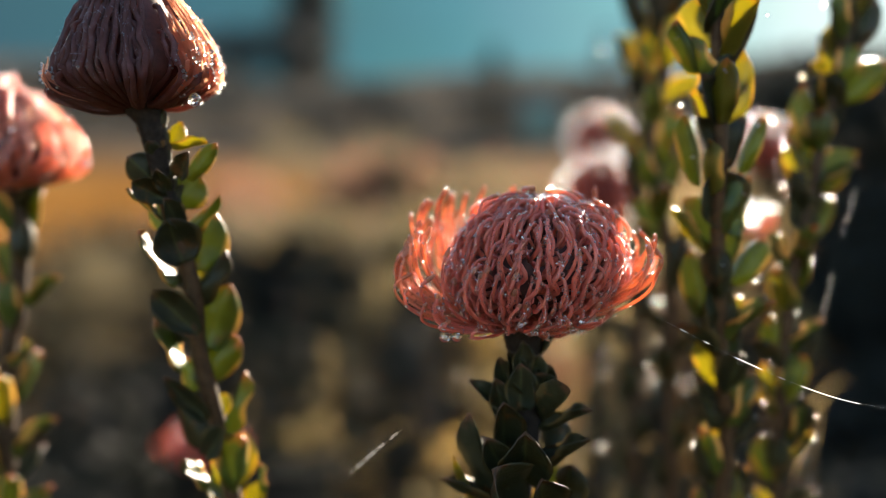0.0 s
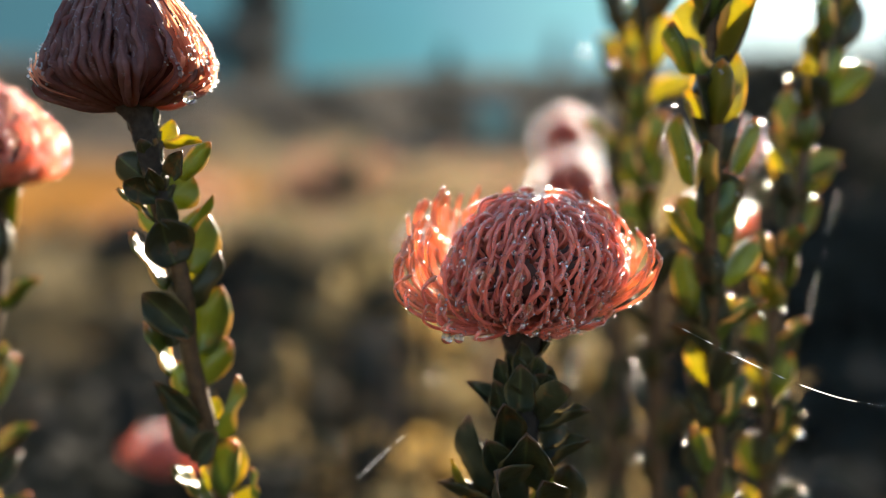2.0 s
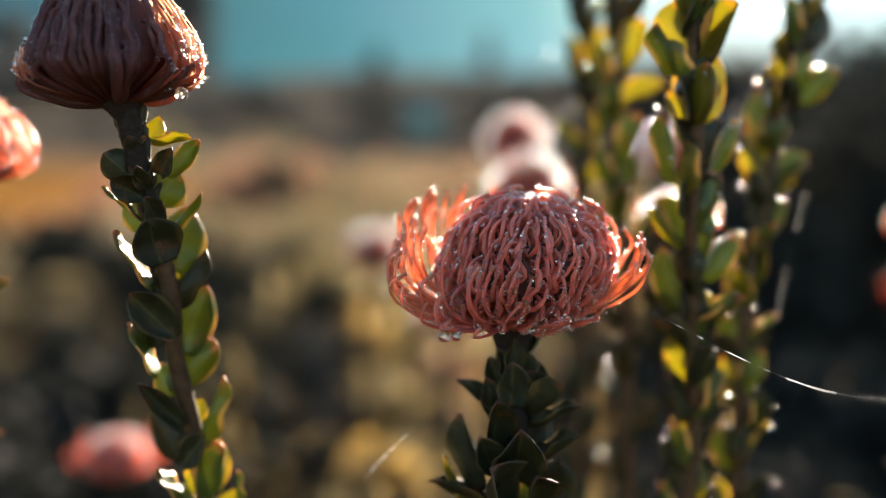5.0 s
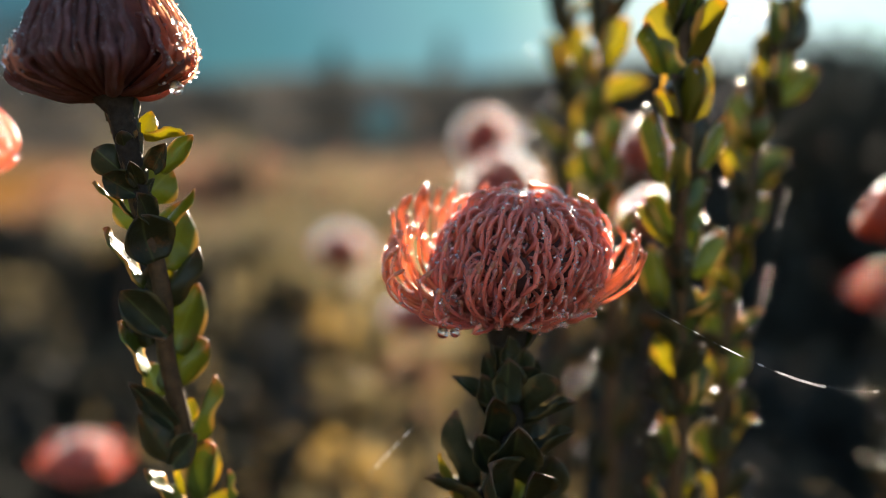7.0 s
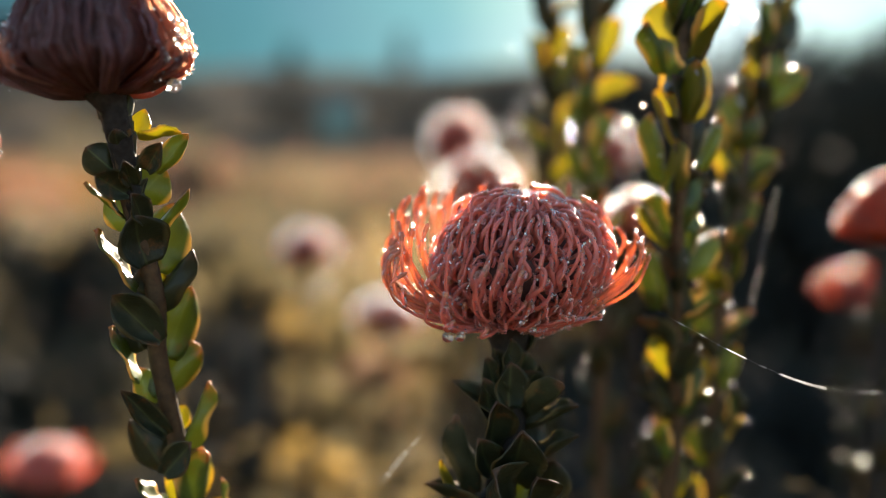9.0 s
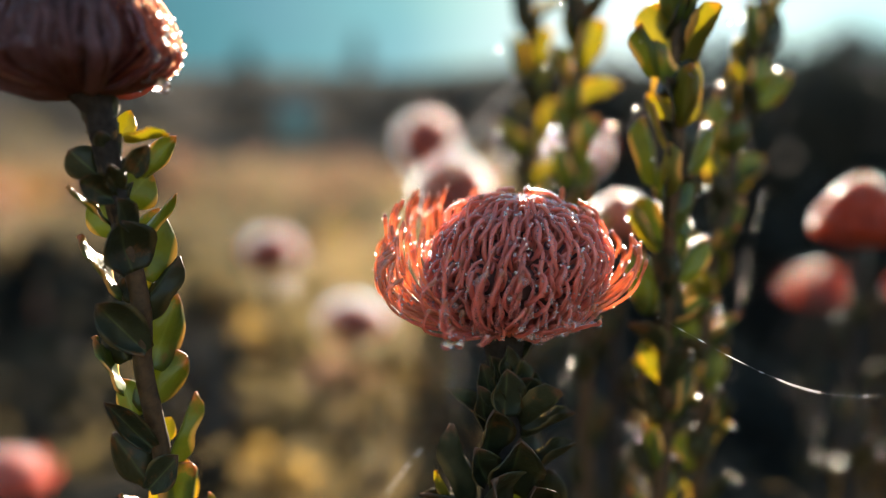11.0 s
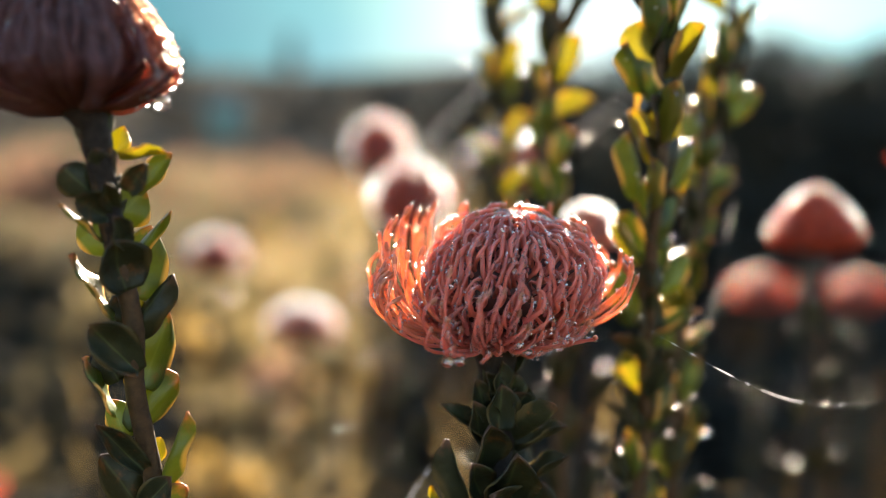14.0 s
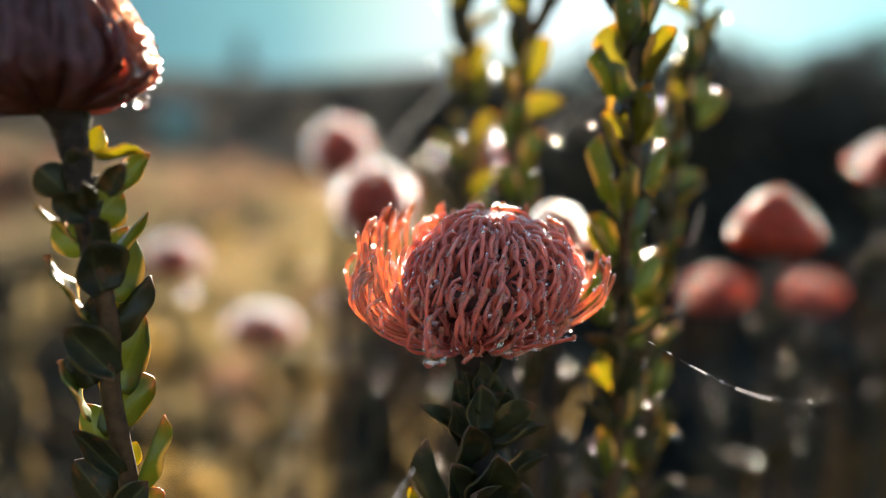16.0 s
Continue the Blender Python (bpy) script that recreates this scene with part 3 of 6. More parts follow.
def closed_bud(parent, m, R, H, profile, count, thick, seed, hairs):
    """A closed pincushion bud: styles that leave the foot sideways as a skirt, bend up and run over the dome into its top, with fine down on them."""
    r = random.Random(seed)
    verts, faces = [], []
    rings, seg = 16, 30
    for i in range(rings):
        h = 0.04 + 0.94 * i / (rings - 1)
        rad = profile_at(profile, h) * R * 0.74
        for k in range(seg):
            a = 2 * math.pi * k / seg
            verts.append(Vector((rad * math.cos(a), rad * math.sin(a), h * H)))
    for i in range(rings - 1):
        for k in range(seg):
            a, b = i * seg + k, i * seg + (k + 1) % seg
            faces.append((a, b, b + seg, a + seg))
    faces.append(tuple(range(seg))[::-1])
    faces.append(tuple(range((rings - 1) * seg, rings * seg)))
    head = put("flower_head", mesh_of("flower_head", verts, faces, (CORE,)), parent, m)
    golden = math.pi * (3 - math.sqrt(5))
    dew, paths = [], []
    for i in range(count):
        a0 = i * golden + r.uniform(-0.06, 0.06)
        if math.cos(a0 - 0.1) > 0.42 and r.random() < 0.70:
            continue
        end = 0.42 + 0.57 * ((i * 0.7548777 + 0.3) % 1.0)
        q = r.uniform(0.93, 1.035)
        loose = r.random() < (0.55 if math.cos(a0) > 0.35 else 0.2)
        sag = r.uniform(-0.003, 0.0) if loose else r.uniform(0.0, 0.003)
        w = r.uniform(-0.05, 0.05)
        track = [(0.17 * R, 0.0005, 0.0), (0.50 * R, sag + 0.0022, w), (0.84 * R * q, sag + 0.0052, w * 1.5), ((1.08 if loose else 1.0) * R * q, 0.20 * H + sag, w)]
        n = 5
        for k in range(1, n + 1):
            h = 0.20 + (end - 0.20) * k / n
            track.append((profile_at(profile, h) * R * q + r.uniform(-0.0006, 0.0006), h * H, w + r.uniform(-0.05, 0.05)))
        track.append((max(0.0, profile_at(profile, end) * R * q - 0.003), end * H + 0.0012, w + r.uniform(-0.08, 0.08)))
        pts = [(x * math.cos(a0 + t), x * math.sin(a0 + t), z) for x, z, t in track]
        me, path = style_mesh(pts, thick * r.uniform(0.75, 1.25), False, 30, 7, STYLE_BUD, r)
        put("style", me, head)
        paths.append(path)
        for j in range(3, 30):
            o = Vector((path[j].x, path[j].y, (path[j].z - 0.3 * H) * 0.8))
            dew.append((m @ path[j], o.normalized() * thick))
    # thin perianth lobes that stand off the skirt on the sunny side
    for i in range(142):
        if i < 120:
            a0, top, q = radians(-34 + 84 * (i + r.random()) / 120), r.uniform(0.26, 0.80), r.uniform(0.92, 1.08)
        else:
            a0, top, q = radians(150 + 75 * (i - 120 + r.random()) / 22), r.uniform(0.24, 0.40), r.uniform(1.0, 1.12)
        sag = r.uniform(-0.002, 0.003)
        track = [(0.30 * R, 0.0015), (0.62 * R, 0.0030 + sag), (0.93 * R * q, 0.0062 + sag), (1.03 * R * q, 0.22 * H + sag)]
        for k in range(1, 4):
            h = 0.22 + (top - 0.22) * k / 3
            track.append(((profile_at(profile, h) + 0.055) * R * q, h * H))
        mid = spline([(x, 0, z) for x, z in track], 14)
        wide = r.uniform(0.0008, 0.0016)
        tilt = r.uniform(-0.16, 0.16)
        rv, rf = [], []
        for k, c in enumerate(mid):
            u = k / 13
            half = wide * (0.35 + 0.65 * math.sin(math.pi * min(1.0, 0.1 + 0.95 * u)))
            for e in (-1, 0, 1):
                b = a0 + tilt * u + e * half / max(c.x, 0.004)
                d = c.x - (0.0004 if e == 0 else 0.0)
                rv.append(Vector((d * math.cos(b), d * math.sin(b), c.z)))
            if k:
                o = 3 * k
                rf += [(o - 3, o - 2, o + 1, o), (o - 2, o - 1, o + 2, o + 1)]
            o = Vector((math.cos(a0), math.sin(a0), 0.2)).normalized()
            dew.append((m @ Vector((c.x * math.cos(a0), c.x * math.sin(a0), c.z)), o * 0.0003))
        put("perianth_lobe", mesh_of("perianth_lobe", rv, rf, (PETAL,)), head)
    bits = []
    for i in range(hairs):
        path = paths[r.randrange(len(paths))]
        c = path[r.randrange(6, 30)]
        if c.x > 0.006 and c.z < 0.7 * H and r.random() < 0.85:
            continue
        out = Vector((c.x, c.y, (c.z - 0.3 * H) * 0.8)).normalized()
        d = (out + Vector((r.gauss(0, 0.5), r.gauss(0, 0.5), r.gauss(0.4, 0.5)))).normalized()
        c = c + out * thick * 0.8 + Vector((r.gauss(0, 1), r.gauss(0, 1), r.gauss(0, 1))) * thick * 0.5
        ln = r.uniform(0.0005, 0.0013)
        w = d.cross(Vector((r.gauss(0, 1), r.gauss(0, 1), r.gauss(0, 1)))).normalized() * 0.00004
        bits.append(([c - w, c + w, c + d * ln + w * 0.4, c + d * ln - w * 0.4], [(0, 1, 2, 3)]))
    v, f = join(bits)
    put("woolly_bud_tip", mesh_of("woolly_bud_tip", v, f, (WOOL_GREY,)), head)["kind"] = "stuff"
    return head, dew


def droplets(name, points, sizes, label, seg=8, rings=6, mat=WATER):
    bits = []
    for p, s in zip(points, sizes):
        v, f = ball(s, seg, rings, 0.94)
        bits.append(([q + Vector(p) for q in v], f))
    v, f = join(bits)
    ob = put(name, mesh_of(name, v, f, (mat,)))
    ob.visible_shadow = False
    tagged(ob, label, "water drops", kind="stuff")
    return ob


DROP, BRIGHT = None, []


def drop(p, r, label="clear round water droplet clinging to the plant", bright=False):
    global DROP
    if DROP is None:
        v, f = ball(1.0, 20, 14, 1.0)
        v = [Vector((q.x * (1 - 0.12 * max(q.z, 0)), q.y * (1 - 0.12 * max(q.z, 0)), q.z * 1.06)) for q in v]
        DROP = mesh_of("water_droplet", v, f, (WATER_CLEAR,))
        BRIGHT.append(mesh_of("water_droplet", v, f, (WATER_SOFT,)))
    ob = put("water_droplet", BRIGHT[0] if bright else DROP, None, Matrix.Translation(p) @ Matrix.Diagonal((r, r, r, 1)))
    ob.visible_shadow = False
    return tagged(ob, label, "water droplet", "dew droplets")


def stalk_stem(parent, base, points, radii, mat):
    pts = spline([Vector(p) - base for p in points], 46)
    rr = []
    for i in range(46):
        u = i / 45 * (len(radii) - 1)
        k = min(int(u), len(radii) - 2)
        rr.append((radii[k] + (radii[k + 1] - radii[k]) * (u - k)) * (1 + 0.025 * math.sin(i * 2.1)))
    v, f = tube(pts, rr, 12)
    stem = put("stem", mesh_of("stem", v, f, (mat,)), parent)
    return stem, pts


def point_on(points, z):
    """The place on a stem's line at height z."""
    p = [Vector(q) for q in points]
    for a, b in zip(p, p[1:]):
        lo, hi = min(a.z, b.z), max(a.z, b.z)
        if lo <= z <= hi:
            t = (z - a.z) / (b.z - a.z)
            return a + (b - a) * t
    return p[-1]


def spiral_leaves(parent, base, points, z0, z1, step, length, width, seed, mix="gggdy", rise=0.75, stem_r=0.003):
    """Leaves in a spiral up a stem, each pointing up and out."""
    r = random.Random(seed)
    z, i, spots = z0, 0, []
    while z < z1:
        c = point_on(points, z)
        a = i * 2.399 + r.uniform(-0.3, 0.3)
        out = Vector((math.cos(a), math.sin(a), 0))
        up = r.uniform(rise - 0.2, rise + 0.2)
        d = (out * math.cos(up) + Vector((0, 0, 1)) * math.sin(up)).normalized()
        ln = length * r.uniform(0.8, 1.15)
        b = c + out * stem_r
        facing = (Vector((0, 0, 1)) * math.cos(up) - out * math.sin(up)) + Vector((r.uniform(-0.35, 0.35), r.uniform(-0.35, 0.35), 0))
        key = mix[r.randrange(len(mix))]
        put("leaf", LEAVES[key][r.randrange(4)], parent, Matrix.Translation(-base) @ leaf_pose(b, b + d * ln, width * r.uniform(0.85, 1.15), facing))
        spots.append(b + d * ln * r.uniform(0.7, 1.0))
        z += step * r.uniform(0.7, 1.3)
        i += 1
    return spots


def stalk(label, points, group="flower stalks"):
    base = Vector(points[0])
    e = new("protea_stalk")
    e.location = base
    tagged(e, label, "protea stalk", group)
    return e, base


# ---- ground, ridge and distance ----
def land(x, y):
    """Height of the ground: level by the flowers, then a slope that rises to a ridge, higher towards the east."""
    d = math.hypot(x, y)
    front = max(0.0, min(1.0, (y + 0.25 * abs(x) - 14.0) / 120.0))
    s = front ** 1.75
    top = 18.2 + 4.5 * max(0.0, min(1.0, (x - 10) / 110.0)) + 1.2 * math.sin(x * 0.045) + 0.5 * math.sin(x * 0.13 + 1)
    z = s * top
    far = max(0.0, (y - 150.0) / 400.0)
    return z - 18.0 * min(1.0, far) + (0.04 * noise.noise((x * 0.35, y * 0.35, 0)) if d > 3 else 0.0)


def stepping(a, b, near, grow):
    out, v, s = [0.0], 0.0, near
    while v < b:
        v += s
        s *= grow
        out.append(v)
    neg, v, s = [], 0.0, near
    while v > a:
        v -= s
        s *= grow
        neg.append(v)
    return neg[::-1] + out


xs, ys = stepping(-900, 900, 0.5, 1.12), stepping(-700, 1500, 0.5, 1.10)
gv = [Vector((x, y, land(x, y))) for y in ys for x in xs]
gf = [(j * len(xs) + i, j * len(xs) + i + 1, (j + 1) * len(xs) + i + 1, (j + 1) * len(xs) + i) for j in range(len(ys) - 1) for i in range(len(xs) - 1)]


def ground_mat():
    """Dry ochre grass in the field, darker scrub over the upper slope."""
    m, n, l = node_mat("dry_ground")
    geo = n.new("ShaderNodeNewGeometry")
    sep = n.new("ShaderNodeSeparateXYZ")
    l.new(geo.outputs["Position"], sep.inputs[0])
    a = noise_node(n, l, geo.outputs["Position"], 0.22, 8, 0.65)
    b = noise_node(n, l, geo.outputs["Position"], 6.0, 5)
    field = ramp(n, [(0.3, (0.07, 0.032, 0.008)), (0.5, (0.16, 0.074, 0.018)), (0.7, (0.25, 0.125, 0.036))])
    l.new(a.outputs[0], field.inputs[0])
    scrub = ramp(n, [(0.3, (0.055, 0.046, 0.036)), (0.5, (0.10, 0.082, 0.060)), (0.7, (0.17, 0.13, 0.090))])
    l.new(a.outputs[0], scrub.inputs[0])
    edge = n.new("ShaderNodeMath"); edge.operation = "MULTIPLY_ADD"
    edge.inputs[1].default_value = 22.0
    l.new(a.outputs[0], edge.inputs[0]); l.new(sep.outputs[1], edge.inputs[2])
    mr = n.new("ShaderNodeMapRange")
    mr.inputs[1].default_value, mr.inputs[2].default_value = 46.0, 72.0
    l.new(edge.outputs[0], mr.inputs[0])
    col = blend(n, l, "MIX", mr.outputs[0], field.outputs[0], scrub.outputs[0])
    fine = blend(n, l, "MULTIPLY", 0.5, col, b.outputs[1])
    bp = n.new("ShaderNodeBump")
    bp.inputs["Strength"].default_value, bp.inputs["Distance"].default_value = 0.5, 0.03
    l.new(b.outputs[0], bp.inputs["Height"])
    pr = n.new("ShaderNodeBsdfPrincipled")
    pr.inputs["Roughness"].default_value = 0.9
    pr.inputs["Specular IOR Level"].default_value = 0.0
    l.new(fine, pr.inputs["Base Color"]); l.new(bp.outputs[0], pr.inputs["Normal"])
    out = n.new("ShaderNodeOutputMaterial")
    l.new(pr.outputs[0], out.inputs[0])
    return m


GROUND = ground_mat()
tagged(put("ground", mesh_of("ground", gv, gf, (GROUND,))), "dry ochre grassland rising to a low ridge", "ground", kind="structure")

# hazy mountain far behind; haze, paler towards the sun, painted as glowing colour
def haze_glow_mat():
    m, n, l = node_mat("mountain_haze_glow")
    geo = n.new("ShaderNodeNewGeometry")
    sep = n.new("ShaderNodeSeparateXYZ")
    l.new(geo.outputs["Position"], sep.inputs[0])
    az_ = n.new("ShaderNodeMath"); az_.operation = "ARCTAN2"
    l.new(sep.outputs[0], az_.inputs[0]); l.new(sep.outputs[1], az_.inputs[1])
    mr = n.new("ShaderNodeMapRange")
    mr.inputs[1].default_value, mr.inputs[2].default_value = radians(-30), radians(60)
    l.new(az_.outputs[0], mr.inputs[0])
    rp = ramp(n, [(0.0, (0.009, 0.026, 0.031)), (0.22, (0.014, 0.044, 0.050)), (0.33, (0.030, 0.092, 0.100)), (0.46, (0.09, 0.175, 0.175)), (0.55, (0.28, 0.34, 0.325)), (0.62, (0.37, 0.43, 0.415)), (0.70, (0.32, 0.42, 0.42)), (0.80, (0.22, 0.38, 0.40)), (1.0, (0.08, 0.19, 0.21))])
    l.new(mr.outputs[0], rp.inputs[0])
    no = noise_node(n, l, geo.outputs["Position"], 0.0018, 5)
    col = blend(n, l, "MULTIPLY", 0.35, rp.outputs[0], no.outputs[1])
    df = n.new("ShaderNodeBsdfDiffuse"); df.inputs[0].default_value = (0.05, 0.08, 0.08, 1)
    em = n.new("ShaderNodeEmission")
    em.inputs[1].default_value = HAZE_GLOW
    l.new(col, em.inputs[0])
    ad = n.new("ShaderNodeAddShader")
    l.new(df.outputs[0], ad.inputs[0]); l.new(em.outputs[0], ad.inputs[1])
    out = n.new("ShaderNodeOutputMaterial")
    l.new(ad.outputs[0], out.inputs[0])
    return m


HAZE_GLOW = 0.44
mv, mf = [], []
for i in range(121):
    a = radians(-75 + 150 * i / 120)
    for j in range(12):
        u = j / 11
        d = 1900 + 700 * u
        crest = 2600 * math.tan(radians(14.2)) * (0.985 + 0.03 * noise.noise((i * 0.09, 3.0, 0)))
        mv.append(Vector((d * math.sin(a), d * math.cos(a), -30 + (crest + 30) * u ** 1.2 + 26 * noise.noise((i * 0.2, j * 0.6, 7.0)) * (u < 0.95))))
for i in range(120):
    for j in range(11):
        a = i * 12 + j
        mf.append((a, a + 12, a + 13, a + 1))
tagged(put("backdrop", mesh_of("backdrop", mv, mf, (haze_glow_mat(),))), "teal mountainside in the far distance with a painted haze glow", "mountain", kind="structure")

FAR_GREEN = living("far_foliage", [(0.3, (0.034, 0.034, 0.034)), (0.7, (0.062, 0.060, 0.055))], (0.06, 0.06, 0.04), 0.15, rough=0.8, scale=0.6, bump=0)
SHRUB_OLIVE = living("shrub_olive", [(0.3, (0.032, 0.031, 0.018)), (0.7, (0.085, 0.072, 0.040))], (0.165, 0.135, 0.075), 0.42, rough=0.7, scale=8, bump=0, spec=0.08, vary=0.6)
SHRUB_STRAW = living("shrub_straw", [(0.3, (0.07, 0.052, 0.022)), (0.7, (0.19, 0.145, 0.062))], (0.29, 0.225, 0.105), 0.46, rough=0.7, scale=8, bump=0, spec=0.08, vary=0.6)
# shade of the undergrowth put into this near-black leaf colour
SHRUB_DARK_SHADED = living("shrub_dark_shaded", [(0.3, (0.010, 0.011, 0.010)), (0.7, (0.025, 0.025, 0.022))], (0.02, 0.022, 0.012), 0.08, rough=0.8, scale=8, bump=0, spec=0.05)
SHRUB_PINK = living("shrub_pink", [(0.3, (0.26, 0.08, 0.06)), (0.7, (0.46, 0.18, 0.13))], (0.72, 0.30, 0.17), 0.45, rough=0.6, scale=10, bump=0)
SHRUB_RUSSET = living("shrub_russet", [(0.3, (0.09, 0.045, 0.028)), (0.7, (0.24, 0.13, 0.08))], (0.30, 0.165, 0.10), 0.42, rough=0.6, scale=8, bump=0, spec=0.1, vary=0.6)
TWIG = living("twig", [(0.3, (0.05, 0.035, 0.025)), (0.7, (0.12, 0.085, 0.06))], (0.1, 0.07, 0.04), 0.02, rough=0.8, scale=60)


def leaf_cloud(r, count, place, size):
    """Many small pointed leaves, each folded along its midrib. place() gives the spots."""
    verts, faces = [], []
    for _ in range(count):
        c = place()
        d = Vector((r.uniform(-1, 1), r.uniform(-1, 1), r.uniform(-0.2, 1))).normalized()
        u = d.orthogonal().normalized()
        u = (Matrix.Rotation(r.uniform(0, 6.28), 3, d) @ u)
        n = d.cross(u)
        s = size * r.uniform(0.6, 1.3)
        o = len(verts)
        verts += [c, c + d * s * 0.5 + u * s * 0.2 + n * s * 0.05, c + d * s, c + d * s * 0.5 - u * s * 0.2 + n * s * 0.05]
        faces += [(o, o + 1, o + 2), (o, o + 2, o + 3)]
    return verts, faces


def shrub(x, y, rx, h, mat, leaves, size, seed, label, flowers=0, dewy=0):
    r = random.Random(seed)
    z0 = land(x, y)
    e = new("shrub")
    e.location = (x, y, z0 - 0.02)
    tagged(e, label, "shrub", "background shrubs")
    lumps = [(Vector((r.gauss(0, rx * 0.45), r.gauss(0, rx * 0.45), h * r.uniform(0.3, 0.82))), r.uniform(0.25, 0.5) * rx) for _ in range(9)]
    bits = []
    for c, rad in lumps:
        bits.append(tube(spline([Vector((c.x * 0.1, c.y * 0.1, 0)), Vector((c.x * 0.35, c.y * 0.4, c.z * 0.5)), c], 7), [0.02 * h * (1 - i * 0.12) for i in range(7)], 6))
    v, f = join(bits)
    put("branch", mesh_of("branch", v, f, (TWIG,)), e)

    def place():
        c, rad = lumps[r.randrange(9)]
        d = Vector((r.gauss(0, 1), r.gauss(0, 1), r.gauss(0, 0.9))).normalized() * rad * r.uniform(0.55, 1.05)
        p = c + d
        p.z = max(0.03, min(h * 1.02, p.z))
        return p

    v, f = leaf_cloud(r, leaves, place, size)
    put("foliage", mesh_of("foliage", v, f, (mat,), smooth=False), e)["kind"] = "stuff"
    if flowers:
        bits = []
        for _ in range(flowers):
            c, rad = lumps[r.randrange(9)]
            d = Vector((r.gauss(0, 1), r.gauss(0, 1), abs(r.gauss(0.4, 0.6)))).normalized() * rad
            q = c + d
            bv, bf = ball(r.uniform(0.03, 0.06), 8, 6, 0.8)
            bits.append(([p + q for p in bv], bf))
        v, f = join(bits)
        put("blossom", mesh_of("blossom", v, f, (SHRUB_PINK,)), e)["kind"] = "stuff"
    if dewy:
        spots = [place() + e.location for _ in range(dewy)]
        droplets("dew", spots, [r.uniform(0.0010, 0.0022) * max(1.0, y / 2.2) for _ in spots], "dew beads glinting on a backlit shrub", 8, 6, WATER_SOFT)
    return e


def tree(x, y, h, rx, seed, label, slender=False, column=False):
    r = random.Random(seed)
    z0 = land(x, y)
    e = new("tree")
    e.location = (x, y, z0 - 0.1)
    tagged(e, label, "tree", "distant trees")
    bits = [tube([Vector((0.02 * h * math.sin(i), 0, h * i / 7)) for i in range(8)], [h * 0.022 * (1 - i / 8.5) for i in range(8)], 8)]
    lumps = []
    count = 44 if column else 14
    for i in range(count):
        z = h * (i + r.random()) / count if column else h * r.uniform(0.22, 0.97)
        w = rx * r.uniform(0.75, 1.0) if column else rx * (1.15 - z / h if slender else math.sin(math.pi * min(1, z / h)) ** 0.6)
        a = r.uniform(0, 6.28)
        c = Vector((math.cos(a) * w * 0.7, math.sin(a) * w * 0.7, z))
        lumps.append((c, max(0.25 * rx, w * 0.6)))
        bits.append(tube([Vector((0, 0, z * 0.85)), Vector((c.x * 0.5, c.y * 0.5, z * 0.95)), c], [h * 0.008, h * 0.006, h * 0.003], 5))
    v, f = join(bits)
    put("trunk", mesh_of("trunk", v, f, (TWIG,)), e)

    def place():
        c, rad = lumps[r.randrange(count)]
        return c + Vector((r.gauss(0, 1), r.gauss(0, 1), r.gauss(0, 1))).normalized() * rad * r.uniform(0.3, 1.1)

    v, f = leaf_cloud(r, 9000 if column else 3600, place, h * 0.085)
    put("crown", mesh_of("crown", v, f, (FAR_GREEN,), smooth=False), e)["kind"] = "stuff"
    return e


# a tall slender tree, single trees on the skyline, and a dark belt below the ridge
tree(-21.0, 128.0, 17.0, 3.2, 11, "tall dark column-shaped tree on the far slope", column=True)
for i, (x, y, h, w) in enumerate(((-23.0, 118.0, 7.0, 4.5), (-27.5, 116.0, 6.0, 4.5), (-18.5, 119.0, 4.5, 3.0), (-32.0, 117.0, 5.0, 4.0))):
    tree(x, y, h, w, 90 + i, "dark bushy tree at the foot of the tall one")
tree(4.5, 122.0, 4.6, 1.5, 12, "small dark tree on the skyline", True)
tree(19.0, 122.0, 5.0, 1.5, 13, "small dark tree on the skyline", True)
tree(-40.0, 120.0, 6.0, 3.2, 14, "round dark tree on the far slope")
for i in range(25):
    x = -52 + i * 4.4 + rng.uniform(-1.2, 1.2)
    tree(x, 76 + rng.uniform(-3, 3), rng.uniform(3.3, 4.3), 3.0, 30 + i, "dark bushy tree in the belt below the ridge")
for i in range(12):
    x = 72 + i * 7.0 + rng.uniform(-2, 2)
    tree(x, 96 + rng.uniform(-8, 8), rng.uniform(6.0, 8.0), 5.5, 60 + i, "dark leafy tree in shade on the hillside")

TEAL = plain_mat("teal_paint", [(0.3, (0.05, 0.115, 0.10)), (0.7, (0.07, 0.15, 0.13))], 2.0, 0.6)
shed = new("shed")
sx, sy = 6.2, 71.0
shed.location = (sx, sy, land(sx, sy) - 0.1)
tagged(shed, "small teal-painted shed on the far slope", "shed")
bm = bmesh.new()
bmesh.ops.create_cube(bm, size=1.0, matrix=Matrix.Translation((0, 0, 1.0)) @ Matrix.Diagonal((2.3, 2.6, 1.9, 1)))
me = bpy.data.meshes.new("wall"); bm.to_mesh(me); bm.free(); me.materials.append(TEAL)
put("wall", me, shed)
v = [Vector(p) for p in ((-1.35, -1.6, 1.98), (1.35, -1.6, 1.98), (1.35, 1.6, 1.98), (-1.35, 1.6, 1.98), (-1.35, 0, 2.7), (1.35, 0, 2.7))]
put("roof", mesh_of("roof", v, [(0, 1, 5, 4), (3, 4, 5, 2), (0, 4, 3), (1, 2, 5), (0, 3, 2, 1)], (TEAL,), smooth=False), shed)

